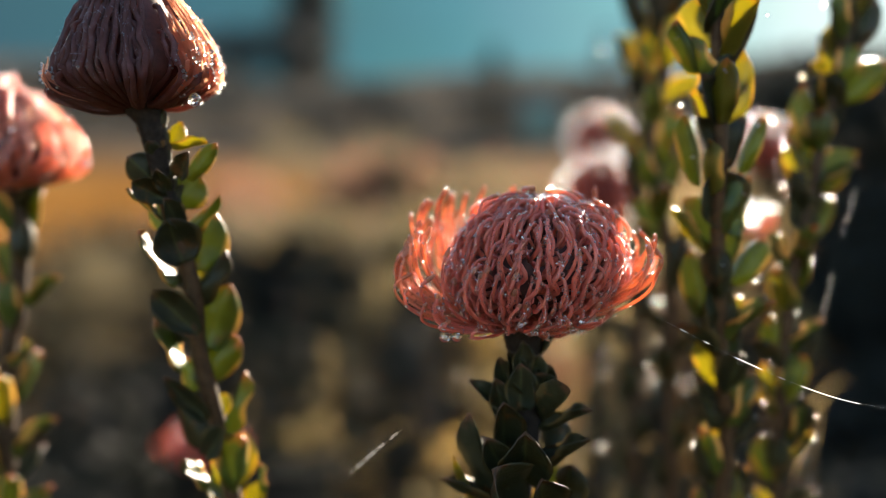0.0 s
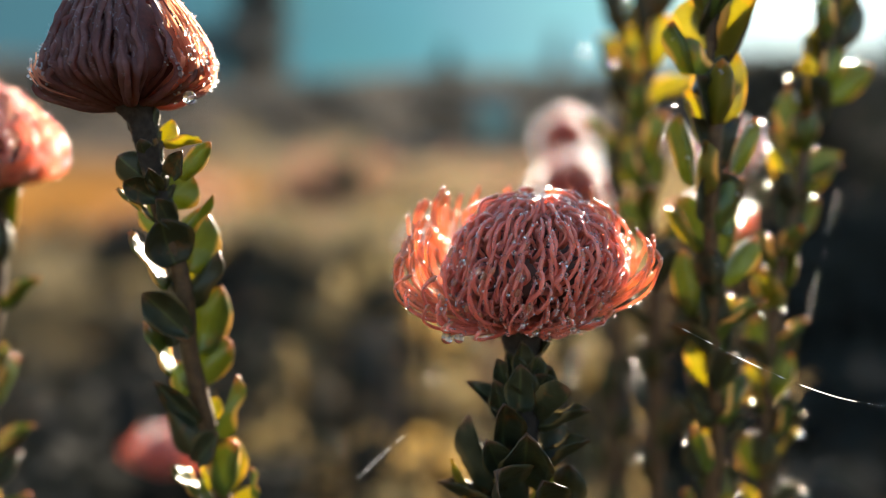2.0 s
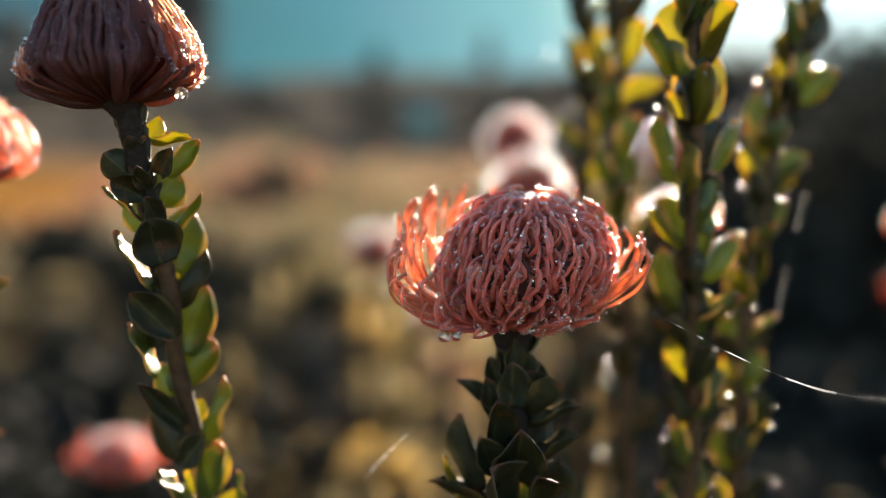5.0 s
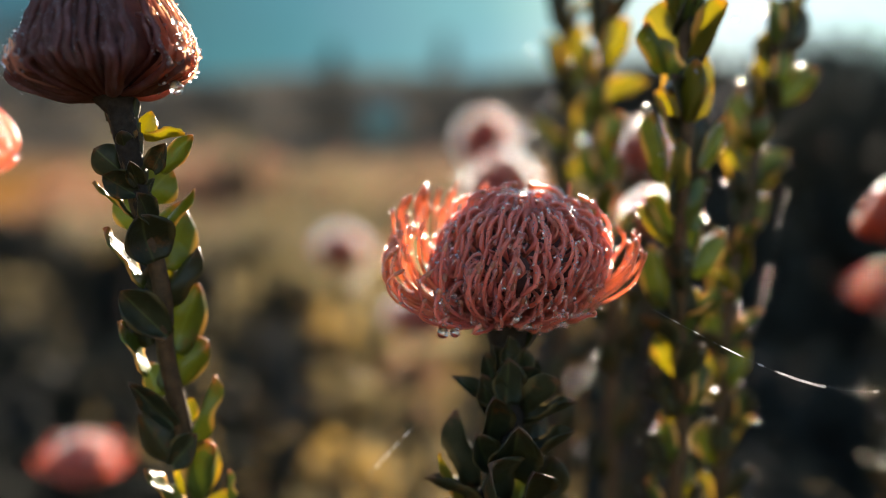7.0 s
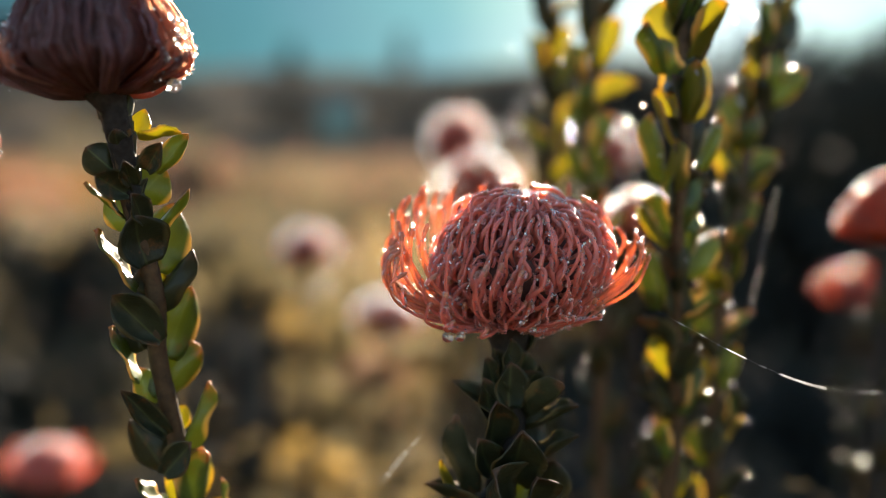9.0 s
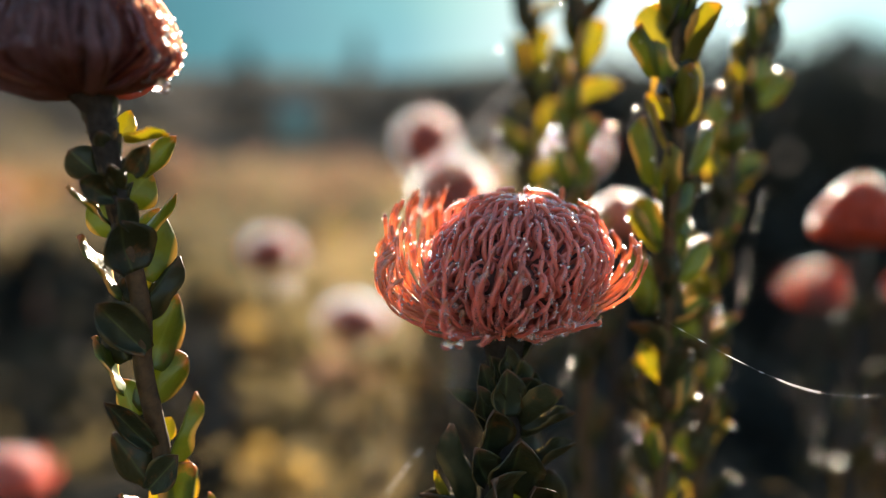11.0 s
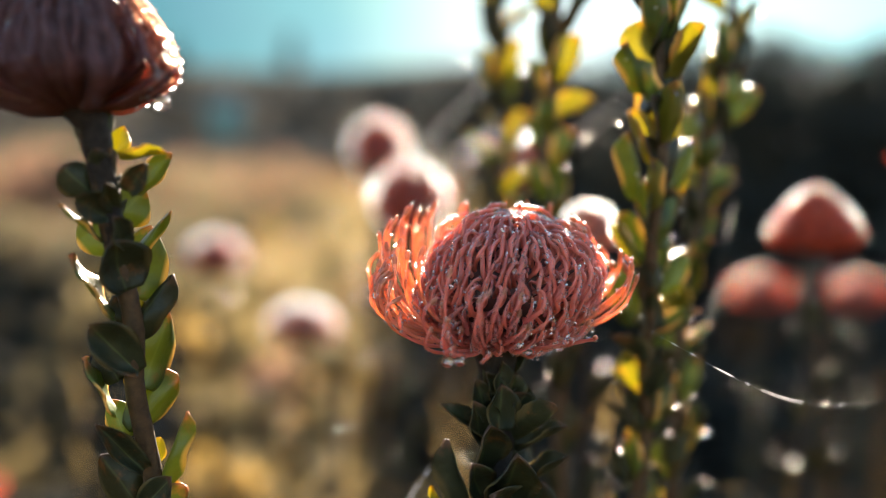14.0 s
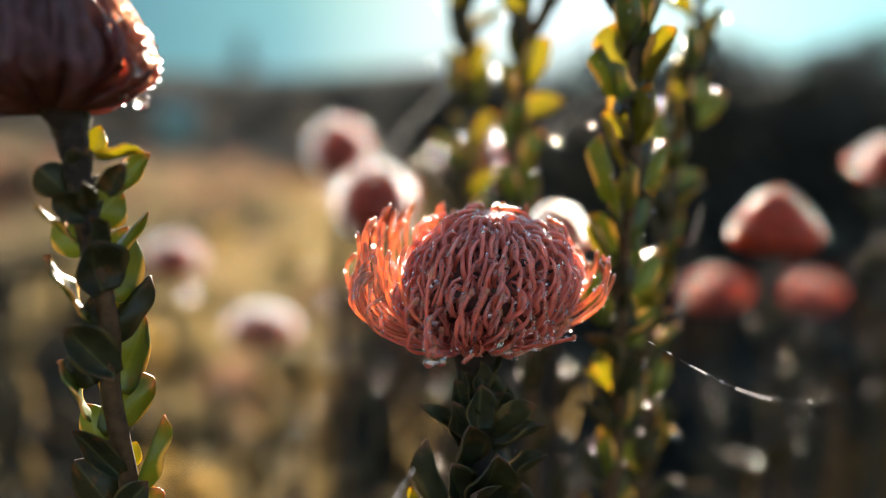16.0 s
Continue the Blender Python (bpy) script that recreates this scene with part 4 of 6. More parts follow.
# shrubs of the garden, from near to far
DEEP = "dense dark shrub, deep shade put into its colour"
shrub(-0.9, 1.7, 0.75, 0.62, SHRUB_DARK_SHADED, 6500, 0.06, 101, "low dark shrub, deep shade put into its colour")
shrub(-0.40, 1.30, 0.20, 0.77, SHRUB_DARK_SHADED, 3000, 0.035, 451, "low dark shrub, deep shade put into its colour")
shrub(-0.36, 1.12, 0.15, 0.78, SHRUB_DARK_SHADED, 2600, 0.03, 455, "low dark shrub, deep shade put into its colour")
shrub(-0.22, 1.22, 0.12, 0.73, SHRUB_DARK_SHADED, 2000, 0.03, 456, "low dark shrub, deep shade put into its colour")
shrub(-0.15, 1.42, 0.13, 0.74, SHRUB_DARK_SHADED, 2000, 0.035, 452, "low dark shrub, deep shade put into its colour")
shrub(-0.40, 2.4, 0.6, 0.64, SHRUB_DARK_SHADED, 4500, 0.06, 102, "low dark shrub, deep shade put into its colour")
shrub(1.0, 1.75, 0.55, 0.66, SHRUB_DARK_SHADED, 6000, 0.06, 103, "low dark shrub, deep shade put into its colour")
shrub(0.72, 1.18, 0.20, 0.74, SHRUB_DARK_SHADED, 3000, 0.035, 453, "low dark shrub, deep shade put into its colour")
shrub(0.52, 1.32, 0.20, 0.70, SHRUB_DARK_SHADED, 3000, 0.035, 454, "low dark shrub, deep shade put into its colour")
shrub(1.75, 2.9, 0.75, 1.02, SHRUB_DARK_SHADED, 8000, 0.08, 104, DEEP)
shrub(2.7, 3.9, 1.2, 1.62, SHRUB_DARK_SHADED, 9000, 0.11, 105, DEEP)
shrub(3.9, 4.4, 1.3, 1.75, SHRUB_DARK_SHADED, 9000, 0.11, 117, DEEP)
shrub(5.3, 6.0, 1.6, 2.05, SHRUB_DARK_SHADED, 9000, 0.12, 116, DEEP)
shrub(4.2, 6.6, 1.3, 1.75, SHRUB_DARK_SHADED, 8000, 0.11, 118, DEEP)
shrub(0.10, 2.2, 0.36, 0.58, SHRUB_OLIVE, 2600, 0.045, 119, "olive-brown tuft lit from behind", 0, 26)
shrub(0.42, 2.7, 0.42, 0.60, SHRUB_STRAW, 2600, 0.045, 120, "straw-coloured tuft lit from behind", 0, 26)
shrub(-0.16, 1.95, 0.30, 0.56, SHRUB_STRAW, 2200, 0.045, 121, "straw-coloured tuft lit from behind", 0, 14)
shrub(-0.42, 2.9, 0.5, 0.62, SHRUB_OLIVE, 2600, 0.05, 122, "olive-green tuft lit from behind", 0, 10)
shrub(0.30, 1.8, 0.30, 0.60, SHRUB_STRAW, 2200, 0.045, 123, "straw-coloured tuft lit from behind", 0, 22)
shrub(0.12, 1.05, 0.13, 0.77, SHRUB_STRAW, 1500, 0.020, 141, "small straw-coloured tuft of dry heath", 0, 20)
shrub(-0.07, 1.18, 0.13, 0.66, SHRUB_OLIVE, 1000, 0.020, 142, "small olive-green tuft of heath", 0, 14)
shrub(0.27, 1.22, 0.14, 0.73, SHRUB_STRAW, 1500, 0.022, 143, "small straw-coloured tuft of dry heath", 0, 16)
shrub(0.03, 0.92, 0.10, 0.67, SHRUB_OLIVE, 1200, 0.020, 144, "small olive-green tuft of heath", 0, 12)
shrub(0.20, 0.86, 0.10, 0.70, SHRUB_OLIVE, 1200, 0.020, 145, "small olive-green tuft of heath", 0, 12)
SHRUB_GOLD = living("shrub_golden", [(0.3, (0.08, 0.052, 0.014)), (0.7, (0.20, 0.13, 0.038))], (0.46, 0.30, 0.085), 0.46, rough=0.7, scale=12, bump=0, spec=0.08, vary=0.6)
for i in range(46):
    y = 1.0 + 1.9 * (i + rng.random()) / 46
    bright = i % 5 in (0, 2, 3)
    x = y * (rng.uniform(-0.02, 0.26) if bright else rng.choice((rng.uniform(-0.26, 0.0), rng.uniform(0.0, 0.48))))
    h = 0.965 - y * rng.uniform(0.10, 0.26)
    mat, word = ((SHRUB_GOLD, "golden"), (SHRUB_DARK_SHADED, "dark"), (SHRUB_STRAW, "straw-coloured"), (SHRUB_OLIVE, "olive-green"), (SHRUB_DARK_SHADED, "dark"))[i % 5]
    shrub(x, y, 0.04 * y + rng.uniform(0.0, 0.03), max(0.45, h), mat, 420, 0.018 * y, 400 + i, "slim " + word + " heath tuft lit from behind", 0, 18 if bright else 5)
for i in range(40):
    y = rng.uniform(2.0, 4.2)
    x = y * (-0.30 + 0.72 * ((i * 0.618034) % 1.0))
    h = 0.97 - y * rng.uniform(0.015, 0.15)
    mat, word = ((SHRUB_GOLD, "golden"), (SHRUB_DARK_SHADED, "dark"), (SHRUB_RUSSET, "russet-brown"), (SHRUB_DARK_SHADED, "dark"), (SHRUB_STRAW, "straw-coloured"))[i % 5]
    if x < -0.03 * y:
        mat, word = ((SHRUB_DARK_SHADED, "dark"), (SHRUB_OLIVE, "olive-green"))[i % 2]
    shrub(x, y, 0.024 * y + rng.uniform(0.0, 0.04), h, mat, 800, 0.045, 460 + i, "compact " + word + " heath bush", 0, 9)
shrub(0.14, 4.0, 0.13, 1.10, SHRUB_DARK_SHADED, 1400, 0.045, 457, "compact dark heath bush")
shrub(-0.32, 4.3, 0.15, 1.06, SHRUB_DARK_SHADED, 1400, 0.045, 458, "compact dark heath bush")
shrub(0.62, 4.6, 0.16, 1.06, SHRUB_GOLD, 1400, 0.045, 459, "compact golden heath bush", 0, 8)
shrub(-0.75, 4.0, 0.6, 0.84, SHRUB_DARK_SHADED, 4200, 0.07, 124, "rounded dark olive shrub, shade put into its colour")
shrub(-0.28, 4.6, 0.5, 0.86, SHRUB_DARK_SHADED, 3600, 0.07, 125, "rounded dark olive shrub, shade put into its colour")
shrub(-1.9, 5.6, 0.8, 0.86, SHRUB_DARK_SHADED, 3600, 0.07, 126, "rounded dark olive shrub, shade put into its colour")
shrub(0.55, 5.2, 0.45, 0.84, SHRUB_DARK_SHADED, 3600, 0.07, 127, "rounded dark olive shrub, shade put into its colour")
shrub(0.20, 3.4, 0.7, 0.78, SHRUB_STRAW, 3600, 0.055, 106, "straw-coloured shrub lit from behind", 0, 16)
shrub(0.85, 3.9, 0.7, 0.75, SHRUB_STRAW, 3600, 0.055, 107, "straw-coloured shrub lit from behind", 8)
shrub(-0.5, 4.4, 0.9, 0.85, SHRUB_OLIVE, 4200, 0.06, 108, "olive-green shrub lit from behind")
shrub(-1.6, 4.8, 0.9, 0.75, SHRUB_OLIVE, 4200, 0.06, 109, "olive-green shrub lit from behind")
shrub(0.5, 6.2, 1.0, 1.15, SHRUB_OLIVE, 4200, 0.07, 110, "olive-green shrub with pink blossom", 8)
shrub(1.8, 6.6, 1.1, 1.15, SHRUB_STRAW, 4200, 0.07, 111, "straw-coloured shrub with pink blossom", 8)
for i in range(24):
    x = -1.5 + i * 0.42 + rng.uniform(-0.25, 0.25)
    y = 6.8 + rng.uniform(0, 5.0)
    h = 0.94 + y * rng.uniform(0.035, 0.085)
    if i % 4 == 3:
        shrub(x, y, rng.uniform(0.6, 0.9), h - 0.05, SHRUB_DARK_SHADED, 2600, 0.08, 130 + i, "dark olive shrub, shade put into its colour")
    elif i % 4 == 1:
        shrub(x, y, rng.uniform(0.6, 0.9), h, SHRUB_OLIVE, 2600, 0.08, 160 + i, "olive-green shrub with a little pink blossom", 5)
    else:
        shrub(x, y, rng.uniform(0.6, 0.95), h, SHRUB_RUSSET, 2600, 0.08, 190 + i, "russet-brown shrub with pink blossom", 12)
for i in range(70):
    y = rng.uniform(3.2, 8.5)
    x = y * rng.uniform(-0.36, 0.52)
    h = 0.95 + rng.uniform(-0.075, 0.015) * y
    mat, word = ((SHRUB_DARK_SHADED, "dark"), (SHRUB_RUSSET, "russet-brown"), (SHRUB_GOLD, "golden"), (SHRUB_DARK_SHADED, "dark"), (SHRUB_OLIVE, "olive-green"))[i % 5]
    shrub(x, y, rng.uniform(0.022, 0.036) * y, max(0.5, h), mat, 700, 0.05, 220 + i, "small " + word + " heath bush among the dry grass", 0, 10)
shrub(-1.9, 9.0, 0.9, 0.8, SHRUB_OLIVE, 3000, 0.09, 115, "olive-green shrub lit from behind")

# ---- the flower stalks ----
CAM, AWAY, GLINT, RIGHT, LEFT, UP = (0.15, -0.9, 0.4), (-0.1, 0.9, 0.35), (0.74, -0.16, 0.655), (0.55, 0.55, 0.6), (-0.6, 0.5, 0.6), (0.0, -0.25, 1.0)


def leaf_on(st, base, tip, width, facing, key, kind):
    """One leaf of a stalk; all but the mirroring ones are turned a little at random."""
    if facing != GLINT:
        facing_cam = facing == CAM
        r = random.Random(int(base[2] * 1e4) + int(abs(tip[0]) * 1e4))
        facing = [f + r.uniform(-0.25, 0.25) for f in facing]
        width *= r.uniform(1.05, 1.25) if facing_cam else r.uniform(1.25, 1.5)
    else:
        width *= 2.0
    put("leaf", LEAVES[key][kind], st[0], Matrix.Translation(-st[1]) @ leaf_pose(base, tip, width, facing, BENDS[kind]))


def dew_on(points, count, seed, lo, hi):
    """Beads on spots, each of which is a place and the way out from it."""
    r = random.Random(seed)
    pts, sizes = [], []
    for _ in range(count):
        s = lo + (hi - lo) * r.random() ** 1.8 * (1.0 if r.random() < 0.85 else 1.6)
        p, d = points[r.randrange(len(points))]
        d = Vector(d)
        n = (d.normalized() + Vector((r.gauss(0, 0.45), r.gauss(0, 0.45), r.gauss(0, 0.45)))).normalized()
        pts.append(Vector(p) + n * (d.length + s * 0.6))
        sizes.append(s)
    return pts, sizes


# main bloom
pts = [(0.056, 0.352, 0.0), (0.060, 0.345, 0.45), (0.044, 0.330, 0.82), (0.0448, 0.328, 0.8745), (0.0473, 0.327, 0.8950), (0.0464, 0.327, 0.9140), (0.0453, 0.327, 0.9285)]
s = stalk("pink pincushion protea stalk with an open dewy bloom", pts)
stalk_stem(s[0], s[1], pts, [0.008, 0.0065, 0.0052, 0.0050, 0.0050, 0.0050, 0.0076], BARK_DARK)
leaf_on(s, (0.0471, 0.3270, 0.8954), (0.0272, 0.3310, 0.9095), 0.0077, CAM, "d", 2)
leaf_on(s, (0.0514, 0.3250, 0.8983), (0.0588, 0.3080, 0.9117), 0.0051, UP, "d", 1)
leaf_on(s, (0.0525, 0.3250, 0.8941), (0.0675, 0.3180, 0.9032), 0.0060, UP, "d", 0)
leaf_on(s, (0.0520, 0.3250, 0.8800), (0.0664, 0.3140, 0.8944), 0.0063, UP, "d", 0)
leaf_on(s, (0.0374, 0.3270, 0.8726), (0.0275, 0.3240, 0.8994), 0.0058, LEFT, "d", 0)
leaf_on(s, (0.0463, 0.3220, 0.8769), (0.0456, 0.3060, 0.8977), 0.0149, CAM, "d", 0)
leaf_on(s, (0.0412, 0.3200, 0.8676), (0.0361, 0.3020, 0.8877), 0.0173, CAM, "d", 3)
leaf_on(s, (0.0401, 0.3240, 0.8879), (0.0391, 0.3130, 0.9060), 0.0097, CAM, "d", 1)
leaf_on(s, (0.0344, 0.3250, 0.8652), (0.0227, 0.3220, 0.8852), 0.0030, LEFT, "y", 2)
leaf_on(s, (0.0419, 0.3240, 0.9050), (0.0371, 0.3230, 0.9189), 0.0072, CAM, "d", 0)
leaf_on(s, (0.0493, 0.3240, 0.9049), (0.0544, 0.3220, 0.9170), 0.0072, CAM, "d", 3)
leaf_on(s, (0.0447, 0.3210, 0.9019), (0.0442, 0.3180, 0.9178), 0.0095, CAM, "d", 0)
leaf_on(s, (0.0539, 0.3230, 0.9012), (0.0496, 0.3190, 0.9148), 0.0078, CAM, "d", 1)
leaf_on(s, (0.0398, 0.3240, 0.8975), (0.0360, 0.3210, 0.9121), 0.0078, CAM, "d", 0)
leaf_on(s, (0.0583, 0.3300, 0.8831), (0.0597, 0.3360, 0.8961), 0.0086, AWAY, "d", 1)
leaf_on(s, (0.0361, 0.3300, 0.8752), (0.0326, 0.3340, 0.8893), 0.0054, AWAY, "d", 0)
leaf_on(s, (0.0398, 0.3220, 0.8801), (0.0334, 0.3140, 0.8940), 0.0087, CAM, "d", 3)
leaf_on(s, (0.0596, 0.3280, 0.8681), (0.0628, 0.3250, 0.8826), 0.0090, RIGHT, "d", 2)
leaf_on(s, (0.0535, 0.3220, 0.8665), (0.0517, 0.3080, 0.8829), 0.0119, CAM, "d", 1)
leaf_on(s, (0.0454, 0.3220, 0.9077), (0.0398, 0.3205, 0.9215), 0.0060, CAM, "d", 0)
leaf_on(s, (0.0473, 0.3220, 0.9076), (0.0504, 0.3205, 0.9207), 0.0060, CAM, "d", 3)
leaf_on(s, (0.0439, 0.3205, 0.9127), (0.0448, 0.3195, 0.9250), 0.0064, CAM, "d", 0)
spiral_leaves(s[0], s[1], pts, 0.55, 0.866, 0.008, 0.026, 0.012, 5, "ddddg", 0.8, 0.005)
spiral_leaves(s[0], s[1], pts, 0.898, 0.920, 0.0016, 0.009, 0.006, 63, "d", 1.25, 0.0052)
DOME_OPEN = [(0, 0.24), (0.05, 0.48), (0.16, 0.76), (0.32, 0.95), (0.52, 1.0), (0.70, 0.94), (0.84, 0.78), (0.94, 0.52), (0.985, 0.26), (1.0, 0.02)]
head, dew, ends = open_bloom(s[0], Matrix.Translation(-s[1]) @ pose(0.0443, 0.326, 0.9280, 4, 1, 0), 0.0282, 0.0425, DOME_OPEN, 430, 0.00074, 3, 0.0050)
dew_world = [(s[1] + d, o) for d, o in dew]
p_, s_ = dew_on(dew_world, 4200, 21, 0.00014, 0.00046)
q_, t_ = dew_on([d for d in dew_world if d[0].y < 0.335], 3200, 29, 0.00014, 0.00042)
droplets("dew", q_[:1900], t_[:1900], "clear dew beads strung along the styles of the open bloom", 8, 6, WATER_CLEAR)
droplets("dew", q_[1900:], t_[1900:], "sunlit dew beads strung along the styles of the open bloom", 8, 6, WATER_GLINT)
dome_line = Outline(DOME_OPEN, 0.0282, 0.0425)
side_line = [dome_line.at(dome_line.length * (0.5 + 0.5 * k / 59), 0.0021) for k in range(60)]
r_ = random.Random(24)
q_ = []
for _ in range(430):
    # a patch on the sunny shoulder of the crown
    a_, d_ = r_.uniform(0, 2 * math.pi), math.sqrt(r_.random())
    x_, y_ = 0.0050 + 0.0125 * d_ * math.cos(a_), 0.004 + 0.0075 * d_ * math.sin(a_)
    k_ = min(side_line, key=lambda p: abs(p.x - math.hypot(x_, y_)))
    q_.append(pose(0.0443, 0.326, 0.9280, 4, 1, 0) @ Vector((x_ + 0.0050, y_, k_.y + r_.uniform(-0.0012, 0.0010))))
t_ = [r_.uniform(0.00015, 0.00038) for _ in q_]
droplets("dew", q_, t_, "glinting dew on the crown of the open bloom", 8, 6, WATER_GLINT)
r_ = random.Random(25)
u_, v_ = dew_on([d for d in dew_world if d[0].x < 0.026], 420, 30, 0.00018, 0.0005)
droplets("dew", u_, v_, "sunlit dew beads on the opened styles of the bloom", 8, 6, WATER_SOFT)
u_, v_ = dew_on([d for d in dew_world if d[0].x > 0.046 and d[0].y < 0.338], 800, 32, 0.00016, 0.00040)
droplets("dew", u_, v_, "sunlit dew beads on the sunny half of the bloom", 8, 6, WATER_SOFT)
front = [s[1] + e for e in ends if (s[1] + e).z < 0.966]
r_.shuffle(front)
q_ = [p + Vector((r_.uniform(-0.0006, 0.0006), -0.0008, -0.0016)) for p in front[:150]]
droplets("dew", q_, [0.00045 + 0.0008 * r_.random() ** 1.5 for _ in q_], "larger clear dew drops clinging to the open bloom", 14, 10, WATER_CLEAR)
droplets("dew", p_, s_, "fine dew beads covering the open pink bloom")

for x, y, r_ in ((0.0172, 0.2990, 0.0018), (0.0235, 0.2960, 0.0016)):
    low = min((d[0] for d in dew_world if math.hypot(d[0].x - x, d[0].y - y) < 0.0035), key=lambda p: p.z)
    drop(low - Vector((0, 0, r_)), r_, "large hanging water droplet under the open bloom")

# budding bloom
pts = [(0.02, 0.44, 0.0), (-0.018, 0.395, 0.6), (-0.0580, 0.3495, 0.8622), (-0.0611, 0.3448, 0.8843), (-0.0644, 0.3412, 0.9014), (-0.0675, 0.3377, 0.9181), (-0.0676, 0.3343, 0.9344), (-0.0706, 0.3310, 0.9502), (-0.0745, 0.3278, 0.9655), (-0.0772, 0.3235, 0.9825), (-0.0815, 0.3215, 1.000)]
s = stalk("tall pincushion protea stalk with a closed dewy bud", pts)
stalk_stem(s[0], s[1], pts, [0.007, 0.006, 0.0032, 0.0031, 0.0031, 0.0030, 0.0030, 0.0030, 0.0031, 0.0034, 0.0040], BARK)
stalk_stem(s[0], s[1], [(-0.0735, 0.3288, 0.961), (-0.0757, 0.3255, 0.975), (-0.0778, 0.3222, 0.987), (-0.0790, 0.3212, 0.994), (-0.0825, 0.3215, 1.002)], [0.0030, 0.0036, 0.0038, 0.0042, 0.0076], BARK_DARK)
leaf_on(s, (-0.0728, 0.3256, 0.9868), (-0.0711, 0.3286, 0.9949), 0.0046, AWAY, "y", 0)
leaf_on(s, (-0.0720, 0.3238, 0.9854), (-0.0597, 0.3198, 0.9877), 0.0043, UP, "y", 0)
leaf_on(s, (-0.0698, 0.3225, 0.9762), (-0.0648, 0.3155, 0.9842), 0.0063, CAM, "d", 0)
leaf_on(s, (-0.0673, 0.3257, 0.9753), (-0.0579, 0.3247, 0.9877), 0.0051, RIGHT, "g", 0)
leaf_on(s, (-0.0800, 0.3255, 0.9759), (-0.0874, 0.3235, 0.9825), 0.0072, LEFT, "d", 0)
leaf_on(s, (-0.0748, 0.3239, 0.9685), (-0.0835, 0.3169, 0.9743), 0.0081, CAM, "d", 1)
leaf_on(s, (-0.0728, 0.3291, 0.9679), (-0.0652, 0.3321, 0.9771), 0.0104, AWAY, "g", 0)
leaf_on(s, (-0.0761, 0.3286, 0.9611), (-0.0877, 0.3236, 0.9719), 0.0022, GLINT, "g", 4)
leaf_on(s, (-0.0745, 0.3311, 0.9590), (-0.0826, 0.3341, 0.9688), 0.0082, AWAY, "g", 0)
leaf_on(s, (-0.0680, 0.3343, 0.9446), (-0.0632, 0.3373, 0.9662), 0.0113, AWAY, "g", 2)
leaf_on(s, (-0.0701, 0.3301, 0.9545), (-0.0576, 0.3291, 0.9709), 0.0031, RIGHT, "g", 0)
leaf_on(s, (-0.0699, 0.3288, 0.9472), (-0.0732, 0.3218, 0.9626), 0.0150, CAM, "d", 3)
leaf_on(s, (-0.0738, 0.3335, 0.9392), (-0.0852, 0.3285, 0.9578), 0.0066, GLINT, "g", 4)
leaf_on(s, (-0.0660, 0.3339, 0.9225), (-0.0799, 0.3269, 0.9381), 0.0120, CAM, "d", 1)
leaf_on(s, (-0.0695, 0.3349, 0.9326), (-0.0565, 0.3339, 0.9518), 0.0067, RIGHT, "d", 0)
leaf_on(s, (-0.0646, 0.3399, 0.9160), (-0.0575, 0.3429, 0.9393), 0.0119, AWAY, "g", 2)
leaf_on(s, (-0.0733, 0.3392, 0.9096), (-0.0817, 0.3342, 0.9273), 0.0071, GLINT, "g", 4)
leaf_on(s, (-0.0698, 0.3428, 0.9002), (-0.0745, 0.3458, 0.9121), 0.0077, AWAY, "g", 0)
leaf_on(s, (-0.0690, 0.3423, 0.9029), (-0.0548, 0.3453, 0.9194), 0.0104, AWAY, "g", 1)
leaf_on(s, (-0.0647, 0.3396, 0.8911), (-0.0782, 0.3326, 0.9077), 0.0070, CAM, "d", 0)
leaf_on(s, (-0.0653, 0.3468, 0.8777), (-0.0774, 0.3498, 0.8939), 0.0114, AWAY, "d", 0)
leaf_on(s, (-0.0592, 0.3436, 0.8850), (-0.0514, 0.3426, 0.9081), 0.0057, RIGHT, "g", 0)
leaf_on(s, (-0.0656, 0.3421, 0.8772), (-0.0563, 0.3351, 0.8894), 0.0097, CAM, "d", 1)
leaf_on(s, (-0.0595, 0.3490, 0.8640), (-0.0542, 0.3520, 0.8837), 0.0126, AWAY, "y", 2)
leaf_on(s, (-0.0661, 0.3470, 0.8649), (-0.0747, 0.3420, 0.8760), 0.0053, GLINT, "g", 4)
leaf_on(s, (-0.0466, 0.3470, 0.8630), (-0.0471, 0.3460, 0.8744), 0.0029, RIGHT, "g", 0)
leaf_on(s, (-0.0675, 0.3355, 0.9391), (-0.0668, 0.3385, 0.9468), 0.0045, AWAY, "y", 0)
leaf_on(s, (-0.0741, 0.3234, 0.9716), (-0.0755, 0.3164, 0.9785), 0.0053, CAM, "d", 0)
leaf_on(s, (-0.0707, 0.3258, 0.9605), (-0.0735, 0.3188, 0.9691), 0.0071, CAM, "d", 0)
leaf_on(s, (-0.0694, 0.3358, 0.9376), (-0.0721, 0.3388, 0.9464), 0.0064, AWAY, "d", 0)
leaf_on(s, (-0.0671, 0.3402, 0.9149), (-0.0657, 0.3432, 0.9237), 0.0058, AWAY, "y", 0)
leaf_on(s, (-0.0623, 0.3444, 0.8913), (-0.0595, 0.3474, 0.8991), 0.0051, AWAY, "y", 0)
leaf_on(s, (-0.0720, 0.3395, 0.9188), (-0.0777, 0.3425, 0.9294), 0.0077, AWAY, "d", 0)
spiral_leaves(s[0], s[1], pts, 0.55, 0.868, 0.008, 0.022, 0.011, 6, "gggdy", 0.8, 0.003)
